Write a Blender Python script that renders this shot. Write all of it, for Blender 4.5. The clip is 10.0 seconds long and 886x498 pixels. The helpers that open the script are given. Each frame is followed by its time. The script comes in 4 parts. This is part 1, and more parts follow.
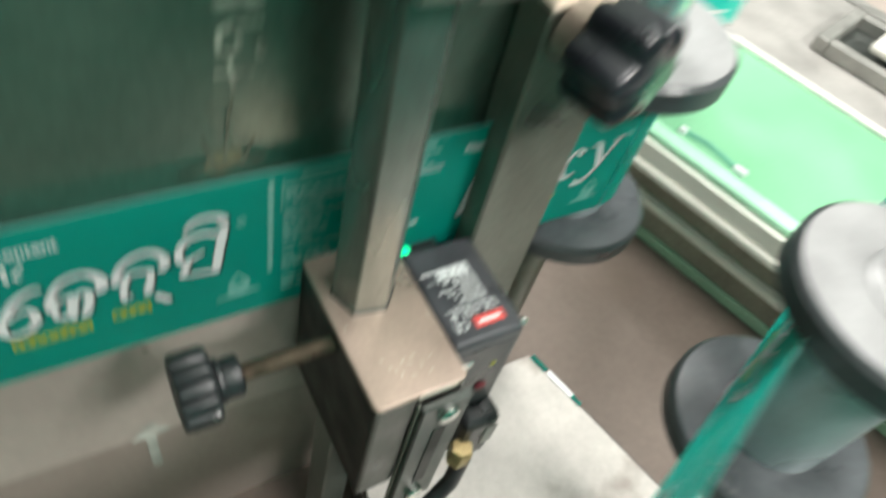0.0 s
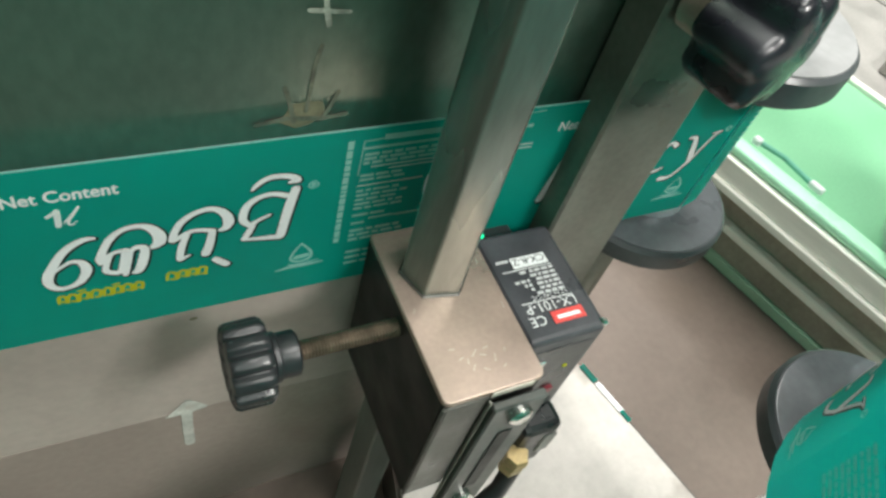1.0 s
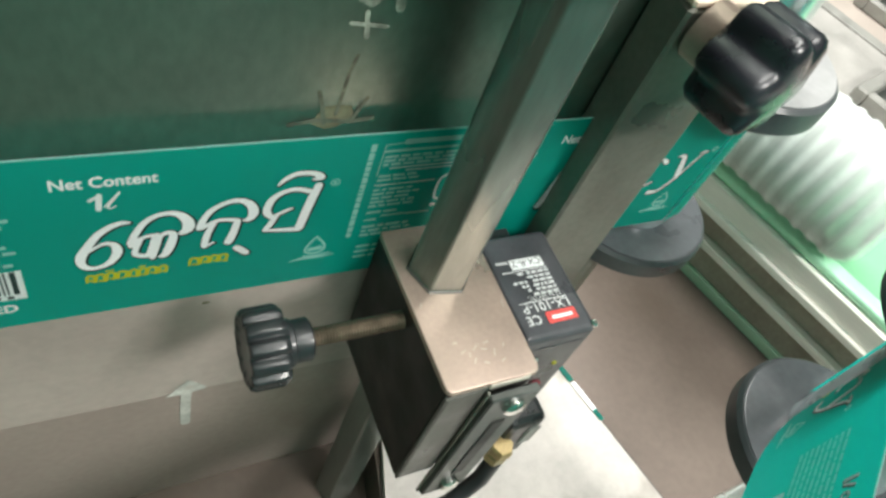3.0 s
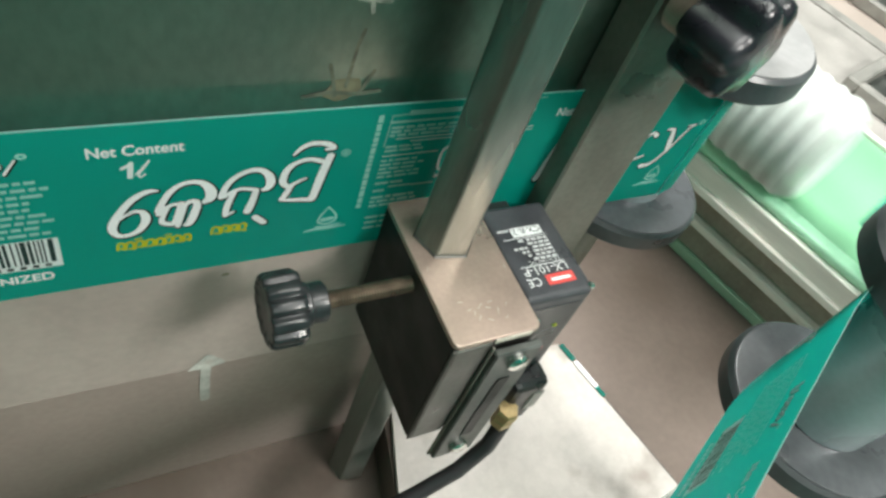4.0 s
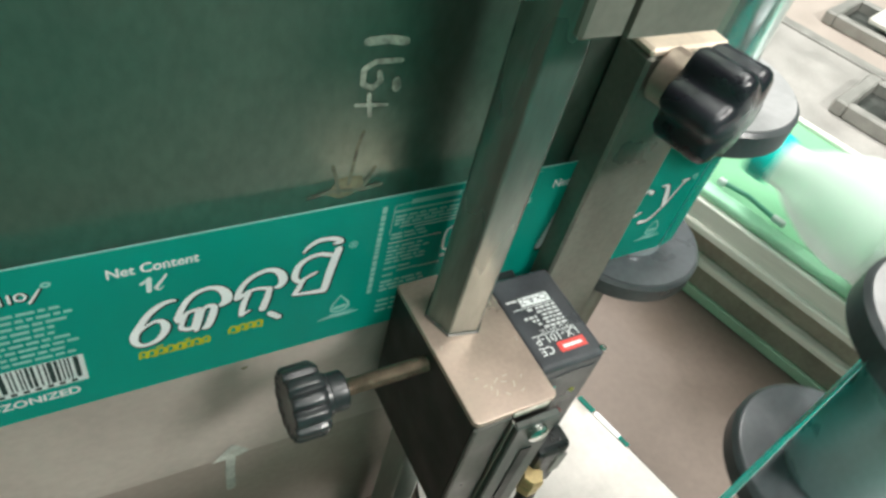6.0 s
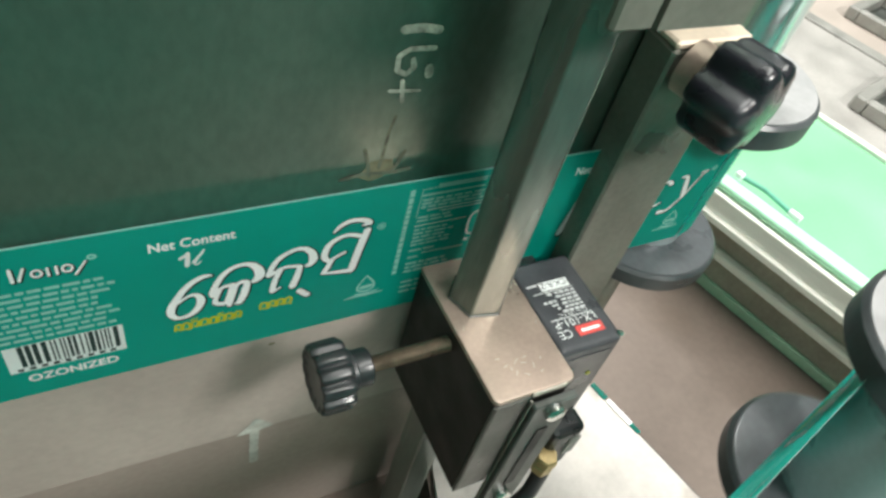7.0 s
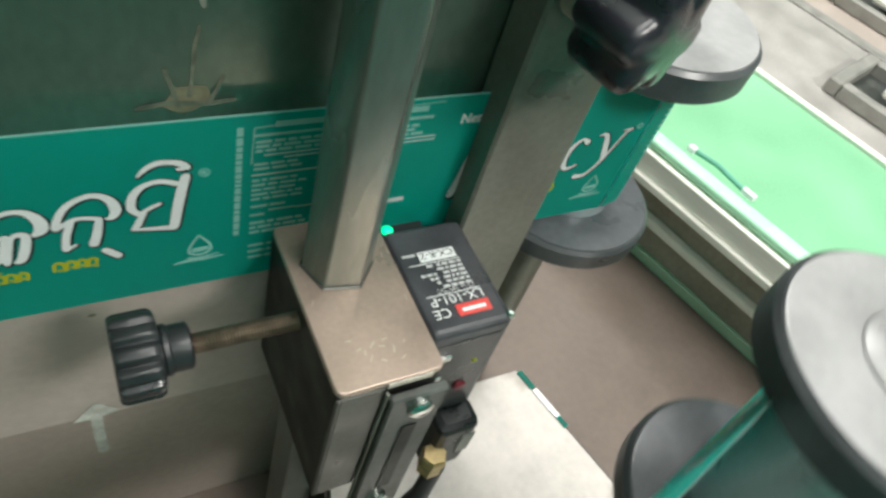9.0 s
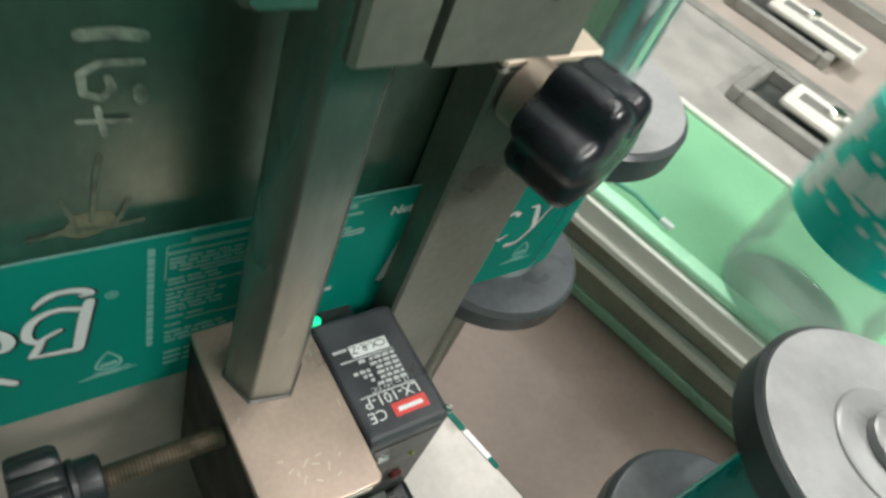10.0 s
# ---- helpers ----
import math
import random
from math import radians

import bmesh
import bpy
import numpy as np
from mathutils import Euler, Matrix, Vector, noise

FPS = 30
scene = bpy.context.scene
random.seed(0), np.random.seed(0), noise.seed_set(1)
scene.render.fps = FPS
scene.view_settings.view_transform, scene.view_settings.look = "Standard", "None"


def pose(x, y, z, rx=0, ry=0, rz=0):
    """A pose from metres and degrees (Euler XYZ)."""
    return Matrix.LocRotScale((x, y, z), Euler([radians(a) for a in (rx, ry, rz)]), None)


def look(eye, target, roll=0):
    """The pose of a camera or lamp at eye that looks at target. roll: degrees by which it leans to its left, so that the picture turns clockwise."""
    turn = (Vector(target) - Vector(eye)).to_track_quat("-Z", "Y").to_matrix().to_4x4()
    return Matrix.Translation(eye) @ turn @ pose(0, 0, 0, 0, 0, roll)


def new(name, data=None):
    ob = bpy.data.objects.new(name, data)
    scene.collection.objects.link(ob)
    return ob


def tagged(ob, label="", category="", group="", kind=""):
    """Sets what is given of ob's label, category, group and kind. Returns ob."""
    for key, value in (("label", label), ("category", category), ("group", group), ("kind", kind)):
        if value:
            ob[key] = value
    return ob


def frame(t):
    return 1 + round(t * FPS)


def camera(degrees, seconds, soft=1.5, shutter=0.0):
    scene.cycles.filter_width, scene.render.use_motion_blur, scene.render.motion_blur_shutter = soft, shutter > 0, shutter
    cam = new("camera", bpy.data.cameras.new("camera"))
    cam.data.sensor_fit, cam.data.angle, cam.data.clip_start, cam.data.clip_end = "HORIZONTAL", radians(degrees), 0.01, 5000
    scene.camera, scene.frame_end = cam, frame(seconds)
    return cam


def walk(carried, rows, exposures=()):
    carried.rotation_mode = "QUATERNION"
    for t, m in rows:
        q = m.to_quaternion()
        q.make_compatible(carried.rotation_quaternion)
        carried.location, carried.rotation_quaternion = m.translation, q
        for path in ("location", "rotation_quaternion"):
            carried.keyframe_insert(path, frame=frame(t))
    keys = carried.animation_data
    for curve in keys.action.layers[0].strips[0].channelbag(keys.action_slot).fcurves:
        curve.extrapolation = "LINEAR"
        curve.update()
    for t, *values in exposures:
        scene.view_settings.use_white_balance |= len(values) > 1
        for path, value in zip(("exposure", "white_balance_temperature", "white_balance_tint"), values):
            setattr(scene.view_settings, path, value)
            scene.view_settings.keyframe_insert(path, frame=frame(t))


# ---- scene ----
cam = camera(63.9, 10.0, soft=2.8, shutter=0.6)
PATH = [
    (0, (-0.0333, -0.1119, 0.2259), (0.0097, -0.0631, 0.1498), 17.2),
    (0.2, (-0.0377, -0.1052, 0.1978), (0.0048, -0.0576, 0.1209), 22.2),
    (0.4, (-0.0452, -0.1057, 0.1961), (-0.0056, -0.0571, 0.1183), 22.0),
    (0.5, (-0.0437, -0.0999, 0.1972), (-0.0046, -0.0539, 0.1175), 23.8),
    (1, (-0.0403, -0.1022, 0.2066), (0.0000, -0.0514, 0.1305), 19.5),
    (1.5, (-0.0428, -0.1024, 0.2053), (-0.0011, -0.0538, 0.1285), 23.4),
    (2, (-0.0496, -0.0949, 0.2138), (-0.0070, -0.0456, 0.1379), 23.7),
    (2.5, (-0.0514, -0.0980, 0.2125), (-0.0075, -0.0485, 0.1375), 24.2),
    (3, (-0.0537, -0.1036, 0.2133), (-0.0095, -0.0549, 0.1380), 25.3),
    (4.3, (-0.0623, -0.1197, 0.2175), (-0.0180, -0.0687, 0.1438), 21.3),
    (4.5, (-0.0600, -0.1181, 0.2208), (-0.0149, -0.0663, 0.1480), 19.2),
    (4.9, (-0.0612, -0.1125, 0.2211), (-0.0152, -0.0602, 0.1493), 19.4),
    (5, (-0.0609, -0.1125, 0.2228), (-0.0153, -0.0600, 0.1510), 19.0),
    (5.2, (-0.0609, -0.1118, 0.2236), (-0.0151, -0.0582, 0.1527), 18.2),
    (6.3, (-0.0633, -0.1158, 0.2277), (-0.0194, -0.0608, 0.1568), 16.2),
    (6.5, (-0.0643, -0.1170, 0.2305), (-0.0206, -0.0621, 0.1593), 16.4),
    (7, (-0.0684, -0.1167, 0.2276), (-0.0258, -0.0622, 0.1555), 17.2),
    (7.5, (-0.0623, -0.1165, 0.2304), (-0.0195, -0.0615, 0.1588), 17.1),
    (8, (-0.0536, -0.1193, 0.2245), (-0.0111, -0.0647, 0.1523), 17.2),
    (8.5, (-0.0467, -0.1200, 0.2208), (-0.0037, -0.0663, 0.1482), 17.1),
    (8.8, (-0.0340, -0.1139, 0.2075), (0.0122, -0.0632, 0.1347), 21.1),
    (9, (-0.0256, -0.1142, 0.2050), (0.0186, -0.0625, 0.1317), 20.8),
    (9.3, (-0.0220, -0.1051, 0.2014), (0.0278, -0.0572, 0.1291), 24.3),
    (9.5, (-0.0105, -0.0939, 0.2026), (0.0390, -0.0490, 0.1282), 24.0),
    (9.8, (-0.0139, -0.0869, 0.2089), (0.0377, -0.0420, 0.1359), 26.0),
    (10, (-0.0200, -0.0878, 0.2153), (0.0338, -0.0432, 0.1437), 26.2),
]
walk(cam, [(t, look(eye, target, roll)) for t, eye, target, roll in PATH], exposures=[(0.0, 0.0), (1.0, 0.0), (2.0, 0.06), (3.0, 0.16), (4.5, 0.04), (5.0, 0.04), (7.0, 0.10), (8.0, 0.10), (9.0, -0.16), (9.5, -0.36), (10.0, -0.5)])

# ---- world, lamps ----
world = bpy.data.worlds.new("factory_air")
scene.world = world
world.use_nodes = True
world.node_tree.nodes["Background"].inputs[0].default_value = (0.82, 0.92, 0.90, 1)
world.node_tree.nodes["Background"].inputs[1].default_value = 0.30


def area(name, at, target, size, size_y, watts, color):
    lamp = bpy.data.lights.new(name, "AREA")
    lamp.shape, lamp.size, lamp.size_y, lamp.energy, lamp.color = "RECTANGLE", size, size_y, watts, color
    ob = new(name, lamp)
    ob.matrix_basis = look(at, target)
    return ob


# added lights, no tubes in view: key, conveyor overhead, weak left fill, far side
area("added_light", (0.62, -1.15, 1.35), (0.05, 0.0, 0.03), 0.55, 0.30, 30, (1.0, 0.98, 0.93))
area("added_light", (0.42, -0.22, 1.7), (0.25, 0.0, 0), 1.4, 0.35, 22, (0.99, 0.98, 0.93))
area("added_light", (-0.6, -1.6, 2.0), (0.0, 0.0, 0), 1.6, 0.5, 9, (0.90, 1.0, 0.95))
area("added_light", (0.9, 1.6, 2.2), (0.4, 0.2, 0), 1.6, 0.3, 84, (1.0, 0.98, 0.94))

# ---- materials ----


def mat(name, color, rough=0.5, metal=0.0, vary=0.25, scale=40.0, fine=400.0, bump=0.1, dirt=None, dirt_at=0.6, rvary=0.15, stretch=(1, 1, 1), coat=0.0):
    """A surface with colour variation at two scales, a grime colour in patches, and fine relief."""
    m = bpy.data.materials.new(name)
    m.use_nodes = True
    nt = m.node_tree
    b = nt.nodes["Principled BSDF"]
    link = nt.links.new
    tc = nt.nodes.new("ShaderNodeTexCoord")
    mp = nt.nodes.new("ShaderNodeMapping")
    mp.inputs["Scale"].default_value = stretch
    link(tc.outputs["Object"], mp.inputs["Vector"])

    def tex(s, detail):
        n = nt.nodes.new("ShaderNodeTexNoise")
        n.inputs["Scale"].default_value, n.inputs["Detail"].default_value = s, detail
        link(mp.outputs[0], n.inputs["Vector"])
        return n

    big, small = tex(scale, 4), tex(fine, 3)
    ramp = nt.nodes.new("ShaderNodeMapRange")
    ramp.inputs[1].default_value, ramp.inputs[2].default_value = 0.3, 0.7
    ramp.inputs[3].default_value, ramp.inputs[4].default_value = 1 - vary, 1 + vary
    link(big.outputs[0], ramp.inputs[0])
    ramp2 = nt.nodes.new("ShaderNodeMapRange")
    ramp2.inputs[1].default_value, ramp2.inputs[2].default_value = 0.3, 0.7
    ramp2.inputs[3].default_value, ramp2.inputs[4].default_value = 1 - vary * 0.4, 1 + vary * 0.4
    link(small.outputs[0], ramp2.inputs[0])
    mul = nt.nodes.new("ShaderNodeMath")
    mul.operation = "MULTIPLY"
    link(ramp.outputs[0], mul.inputs[0]), link(ramp2.outputs[0], mul.inputs[1])
    col = nt.nodes.new("ShaderNodeVectorMath")
    col.operation = "SCALE"
    col.inputs[0].default_value = color
    link(mul.outputs[0], col.inputs["Scale"])
    out = col.outputs[0]
    if dirt:
        patch = tex(scale * 0.6, 8)
        edge = nt.nodes.new("ShaderNodeMapRange")
        edge.inputs[1].default_value, edge.inputs[2].default_value = dirt_at, dirt_at + 0.12
        link(patch.outputs[0], edge.inputs[0])
        mix = nt.nodes.new("ShaderNodeMix")
        mix.data_type = "RGBA"
        mix.inputs[7].default_value = (*dirt, 1)
        link(edge.outputs[0], mix.inputs[0]), link(out, mix.inputs[6])
        out = mix.outputs[2]
    link(out, b.inputs["Base Color"])
    rr = nt.nodes.new("ShaderNodeMapRange")
    rr.inputs[1].default_value, rr.inputs[2].default_value = 0.3, 0.7
    rr.inputs[3].default_value, rr.inputs[4].default_value = max(0.02, rough - rvary), min(1, rough + rvary)
    link(big.outputs[0], rr.inputs[0])
    link(rr.outputs[0], b.inputs["Roughness"])
    b.inputs["Metallic"].default_value = metal
    b.inputs["Coat Weight"].default_value = coat
    if bump:
        bp = nt.nodes.new("ShaderNodeBump")
        bp.inputs["Strength"].default_value, bp.inputs["Distance"].default_value = bump, 0.0004
        link(small.outputs[0], bp.inputs["Height"])
        link(bp.outputs[0], b.inputs["Normal"])
    return m


M_PLATE = mat("brushed_dark_steel", (0.165, 0.205, 0.172), 0.36, 0.85, 0.22, 9, 420, 0.05, (0.12, 0.12, 0.085), 0.62, 0.08, (1, 1, 0.6))
M_MIDDLE = mat("pale_plate_steel", (0.48, 0.415, 0.375), 0.5, 0.35, 0.12, 16, 350, 0.08, (0.40, 0.33, 0.27), 0.66)
M_LOWER = mat("shaded_brown_steel", (0.36, 0.30, 0.265), 0.5, 0.3, 0.14, 14, 350, 0.1, (0.30, 0.23, 0.19), 0.62)
M_FLOOR = mat("brown_painted_steel_table", (0.145, 0.113, 0.095), 0.45, 0.2, 0.15, 12, 260, 0.12, (0.12, 0.09, 0.07), 0.60)
M_BASE = mat("bright_galvanised_steel", (0.52, 0.49, 0.46), 0.55, 0.3, 0.14, 40, 300, 0.12, (0.30, 0.26, 0.23), 0.58)
M_ROD = mat("drawn_steel_rod", (0.235, 0.262, 0.235), 0.33, 0.62, 0.28, 30, 600, 0.14, (0.17, 0.14, 0.10), 0.57, 0.1, (1, 1, 0.2))
M_POST = mat("mill_steel_bar", (0.185, 0.185, 0.158), 0.40, 0.45, 0.2, 40, 500, 0.12, (0.17, 0.13, 0.09), 0.60)
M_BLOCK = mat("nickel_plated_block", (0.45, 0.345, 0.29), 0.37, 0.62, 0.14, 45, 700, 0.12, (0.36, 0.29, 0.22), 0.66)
M_BLKSIDE = mat("near_black_steel", (0.010, 0.0095, 0.008), 0.55, 0.0, 0.3, 60, 500, 0.1)
M_WORNEDGE = mat("dark_worn_steel_and_shadow", (0.095, 0.092, 0.082), 0.42, 0.5, 0.3, 90, 600, 0.1)
M_DARKBRK = mat("dark_grey_bracket_steel", (0.085, 0.092, 0.085), 0.45, 0.4, 0.3, 70, 500, 0.1)
M_SCRATCH = mat("bare_scratched_metal", (0.62, 0.57, 0.50), 0.35, 0.6, 0.2, 200, 900, 0.1)
M_BLACK = mat("black_moulded_plastic", (0.018, 0.020, 0.022), 0.33, 0.0, 0.3, 80, 700, 0.1, coat=0.2)
M_KNOB = mat("glossy_black_phenolic", (0.018, 0.018, 0.025), 0.36, 0.0, 0.3, 60, 700, 0.05, coat=0.15)
M_SCREW = mat("oily_thread_steel", (0.20, 0.15, 0.11), 0.4, 0.8, 0.3, 200, 900, 0.1)
M_SENSOR = mat("dark_grey_sensor_plastic", (0.050, 0.053, 0.060), 0.4, 0.0, 0.2, 90, 900, 0.08)
M_WHITE = mat("white_print", (0.80, 0.82, 0.82), 0.5, 0.0, 0.06, 300, 900, 0.0)
M_RED = mat("red_print", (0.72, 0.08, 0.07), 0.45, 0.0, 0.08, 300, 900, 0.0)
M_PALEEND = mat("pale_end_face", (0.78, 0.64, 0.52), 0.4, 0.4, 0.12, 60, 500, 0.1)
M_DULLRED = mat("dull_red_plastic", (0.26, 0.03, 0.045), 0.45, 0.0, 0.1, 200, 900, 0.0)
M_CHROME = mat("zinc_screw_metal", (0.75, 0.75, 0.72), 0.22, 1.0, 0.1, 200, 900, 0.0)
M_BRASS = mat("dull_brass", (0.50, 0.38, 0.19), 0.45, 0.7, 0.2, 200, 900, 0.05)
M_ROLLER = mat("grey_anodised_roller", (0.40, 0.46, 0.48), 0.32, 0.25, 0.1, 30, 500, 0.03)
# same flange surface twice: lower in shade, upper lit from above, by colour
M_FLANGE = mat("worn_shaded_flange_face", (0.095, 0.102, 0.11), 0.32, 0.1, 0.25, 45, 350, 0.12, (0.27, 0.27, 0.275), 0.60, 0.12)
M_FLANGETOP = mat("scuffed_lit_flange_face", (0.36, 0.355, 0.36), 0.38, 0.1, 0.14, 45, 350, 0.12, (0.24, 0.24, 0.245), 0.62, 0.12)
M_RIM = mat("dark_flange_rim", (0.05, 0.056, 0.06), 0.42, 0.0, 0.25, 60, 500, 0.1)
M_RING = mat("scuffed_light_edge", (0.55, 0.56, 0.57), 0.4, 0.2, 0.2, 150, 800, 0.0)
M_SHAFT = mat("polished_steel_shaft", (0.66, 0.76, 0.75), 0.2, 0.85, 0.08, 30, 400, 0.02)
M_FILM = mat("teal_label_film", (0.000, 0.150, 0.128), 0.5, 0.0, 0.05, 25, 500, 0.02, rvary=0.05, coat=0.0)
M_BACK = mat("white_film_back", (0.95, 0.96, 0.97), 0.35, 0.0, 0.06, 25, 500, 0.02)


def let_light_through(m, color, share):
    """Thin film: part of the light that falls on one side leaves on the other."""
    nt = m.node_tree
    tr, mx = nt.nodes.new("ShaderNodeBsdfTranslucent"), nt.nodes.new("ShaderNodeMixShader")
    tr.inputs[0].default_value, mx.inputs[0].default_value = (*color, 1), share
    nt.links.new(nt.nodes["Principled BSDF"].outputs[0], mx.inputs[1]), nt.links.new(tr.outputs[0], mx.inputs[2])
    nt.links.new(mx.outputs[0], nt.nodes["Material Output"].inputs[0])


let_light_through(M_FILM, (0.0, 0.84, 0.72), 0.56)
let_light_through(M_BACK, (0.97, 0.98, 0.98), 0.48)
M_INK = mat("silver_white_ink", (0.92, 0.93, 0.93), 0.4, 0.0, 0.05, 300, 900, 0.0)
M_PALE = mat("pale_teal_ink", (0.36, 0.70, 0.64), 0.4, 0.0, 0.05, 300, 900, 0.0)
M_DARKINK = mat("dark_outline_ink", (0.002, 0.022, 0.020), 0.4, 0.0, 0.05, 300, 900, 0.0)
M_YELLOW = mat("yellow_ink", (0.50, 0.52, 0.02), 0.4, 0.0, 0.05, 300, 900, 0.0)
let_light_through(M_INK, (0.95, 0.97, 0.97), 0.45)
let_light_through(M_PALE, (0.6, 0.95, 0.9), 0.5)
let_light_through(M_YELLOW, (0.75, 0.75, 0.05), 0.35)
M_CHALK = mat("chalk_paint_marks", (0.36, 0.38, 0.32), 0.8, 0.0, 0.5, 260, 900, 0.1, (0.16, 0.17, 0.14), 0.58)
M_FAINT = mat("rubbed_chalk_marks", (0.10, 0.11, 0.08), 0.75, 0.1, 0.5, 260, 900, 0.1, (0.13, 0.135, 0.10), 0.55)
M_ARROW = mat("pale_grey_arrow_paint", (0.46, 0.46, 0.42), 0.8, 0.0, 0.25, 150, 900, 0.1, (0.40, 0.37, 0.33), 0.6)
M_OCHRE = mat("ochre_paint_smear", (0.14, 0.13, 0.08), 0.7, 0.0, 0.35, 120, 700, 0.1)
M_BELT = mat("green_conveyor_belt", (0.215, 0.50, 0.29), 0.42, 0.0, 0.08, 18, 500, 0.05, (0.19, 0.45, 0.26), 0.66)
M_STRIP = mat("bright_green_wear_strip", (0.48, 0.86, 0.60), 0.3, 0.0, 0.08, 30, 500, 0.04)
M_FOOT = mat("pale_green_foot_rail", (0.36, 0.52, 0.38), 0.4, 0.1, 0.1, 30, 500, 0.04)
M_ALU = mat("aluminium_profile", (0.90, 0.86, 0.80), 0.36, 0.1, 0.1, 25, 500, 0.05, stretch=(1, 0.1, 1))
# groove shade is put into this darker tone of the profile
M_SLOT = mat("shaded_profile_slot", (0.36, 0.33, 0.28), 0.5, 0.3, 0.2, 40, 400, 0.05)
M_DECK = mat("beige_machine_deck", (0.50, 0.43, 0.385), 0.5, 0.1, 0.1, 10, 300, 0.08, (0.45, 0.38, 0.34), 0.64)
M_GREYBAND = mat("grey_deck_band", (0.42, 0.40, 0.38), 0.5, 0.2, 0.12, 20, 400, 0.08)
M_BRACKET = mat("grey_cast_bracket", (0.34, 0.33, 0.31), 0.5, 0.3, 0.15, 50, 500, 0.1)
M_CABLE = mat("black_rubber_cable", (0.02, 0.02, 0.022), 0.5, 0.0, 0.2, 90, 700, 0.05)
# green picked to tint bounced light; the guide cord shares it
M_GREENWALL = mat("green_shell_and_cord", (0.14, 0.42, 0.31), 0.6, 0.0, 0.15, 3, 60, 0.1)
M_GROUND = mat("dark_green_unseen_floor", (0.08, 0.27, 0.21), 0.5, 0.0, 0.15, 3, 60, 0.1)
M_CEIL = mat("grey_unseen_ceiling", (0.55, 0.58, 0.55), 0.8, 0.0, 0.1, 3, 60, 0.1)

M_LED = bpy.data.materials.new("green_led_light")
M_LED.use_nodes = True
M_LED.node_tree.nodes["Principled BSDF"].inputs["Base Color"].default_value = (0.0, 0.5, 0.2, 1)
M_LED.node_tree.nodes["Principled BSDF"].inputs["Emission Color"].default_value = (0.0, 1.0, 0.38, 1)
M_LED.node_tree.nodes["Principled BSDF"].inputs["Emission Strength"].default_value = 1.6


def clear_plastic(name, tint, ior=1.16, gloss=0.4, rough=0.25):
    """Thin clear wall: transparent, with a gloss that grows at grazing angles."""
    m = bpy.data.materials.new(name)
    m.use_nodes = True
    nt = m.node_tree
    nt.nodes.remove(nt.nodes["Principled BSDF"])
    tr, gl, mx, fr = (nt.nodes.new("ShaderNode" + k) for k in ("BsdfTransparent", "BsdfGlossy", "MixShader", "Fresnel"))
    tr.inputs[0].default_value, gl.inputs["Roughness"].default_value, fr.inputs[0].default_value = (*tint, 1), rough, ior
    half = nt.nodes.new("ShaderNodeMath")
    half.operation, half.inputs[1].default_value = "MULTIPLY", gloss
    nt.links.new(fr.outputs[0], half.inputs[0]), nt.links.new(half.outputs[0], mx.inputs[0]), nt.links.new(tr.outputs[0], mx.inputs[1]), nt.links.new(gl.outputs[0], mx.inputs[2])
    nt.links.new(mx.outputs[0], nt.nodes["Material Output"].inputs[0])
    return m


def milky(m, share):
    """White scatter over a clear plastic, in place of its highlights."""
    nt = m.node_tree
    last = nt.nodes["Material Output"].inputs[0].links[0].from_socket
    df, mx = nt.nodes.new("ShaderNodeBsdfDiffuse"), nt.nodes.new("ShaderNodeMixShader")
    df.inputs[0].default_value, mx.inputs[0].default_value = (0.9, 0.95, 0.92, 1), share
    nt.links.new(last, mx.inputs[1]), nt.links.new(df.outputs[0], mx.inputs[2])
    nt.links.new(mx.outputs[0], nt.nodes["Material Output"].inputs[0])
    return m


M_PET = milky(clear_plastic("clear_bottle_plastic", (0.975, 0.99, 0.985), 1.2, 0.7, 0.15), 0.24)
# the whiter shell and ribs have lamp glints painted in as scatter
M_LYING = milky(clear_plastic("clear_ribbed_plastic", (0.975, 0.99, 0.985), 1.25, 0.8, 0.12), 0.5)
M_RIB = milky(clear_plastic("rib_glint_plastic", (0.97, 0.99, 0.98), 1.3, 0.8, 0.12), 0.9)
M_TEALPRINT = mat("bright_teal_bottle_label", (0.01, 0.60, 0.53), 0.3, 0.0, 0.05, 60, 500, 0.02)

# ---- mesh helpers ----


def part(name, bm, material, parent=None, label="", smooth=False, at=None):
    me = bpy.data.meshes.new(name)
    bm.normal_update()
    bm.to_mesh(me)
    bm.free()
    for m in (material if isinstance(material, (list, tuple)) else [material]):
        me.materials.append(m)
    if smooth:
        me.shade_smooth()
        me.set_sharp_from_angle(angle=radians(40))
    ob = new(name, me)
    if at is not None:
        ob.matrix_basis = at
    if parent is not None:
        ob.parent = parent
    if label:
        ob["label"] = label
    return ob


def thing(name, at, label, category, group="", kind=""):
    ob = new(name)
    ob.empty_display_size = 0.01
    ob.matrix_basis = at
    return tagged(ob, label, category, group, kind)


def box(x0, x1, y0, y1, z0, z1, bevel=0.0006, bm=None, seg=1):
    own = bm is None
    b = bmesh.new()
    r = bmesh.ops.create_cube(b, size=1.0)
    bmesh.ops.transform(b, matrix=Matrix.Translation(((x0 + x1) / 2, (y0 + y1) / 2, (z0 + z1) / 2)) @ Matrix.Diagonal((x1 - x0, y1 - y0, z1 - z0, 1)), verts=r["verts"])
    if bevel:
        bmesh.ops.bevel(b, geom=b.edges[:], offset=bevel, segments=seg, affect="EDGES", profile=0.5)
    if own:
        return b
    join(bm, b)
    return bm


def join(dst, src):
    me = bpy.data.meshes.new("tmp")
    src.to_mesh(me)
    src.free()
    dst.from_mesh(me)
    bpy.data.meshes.remove(me)


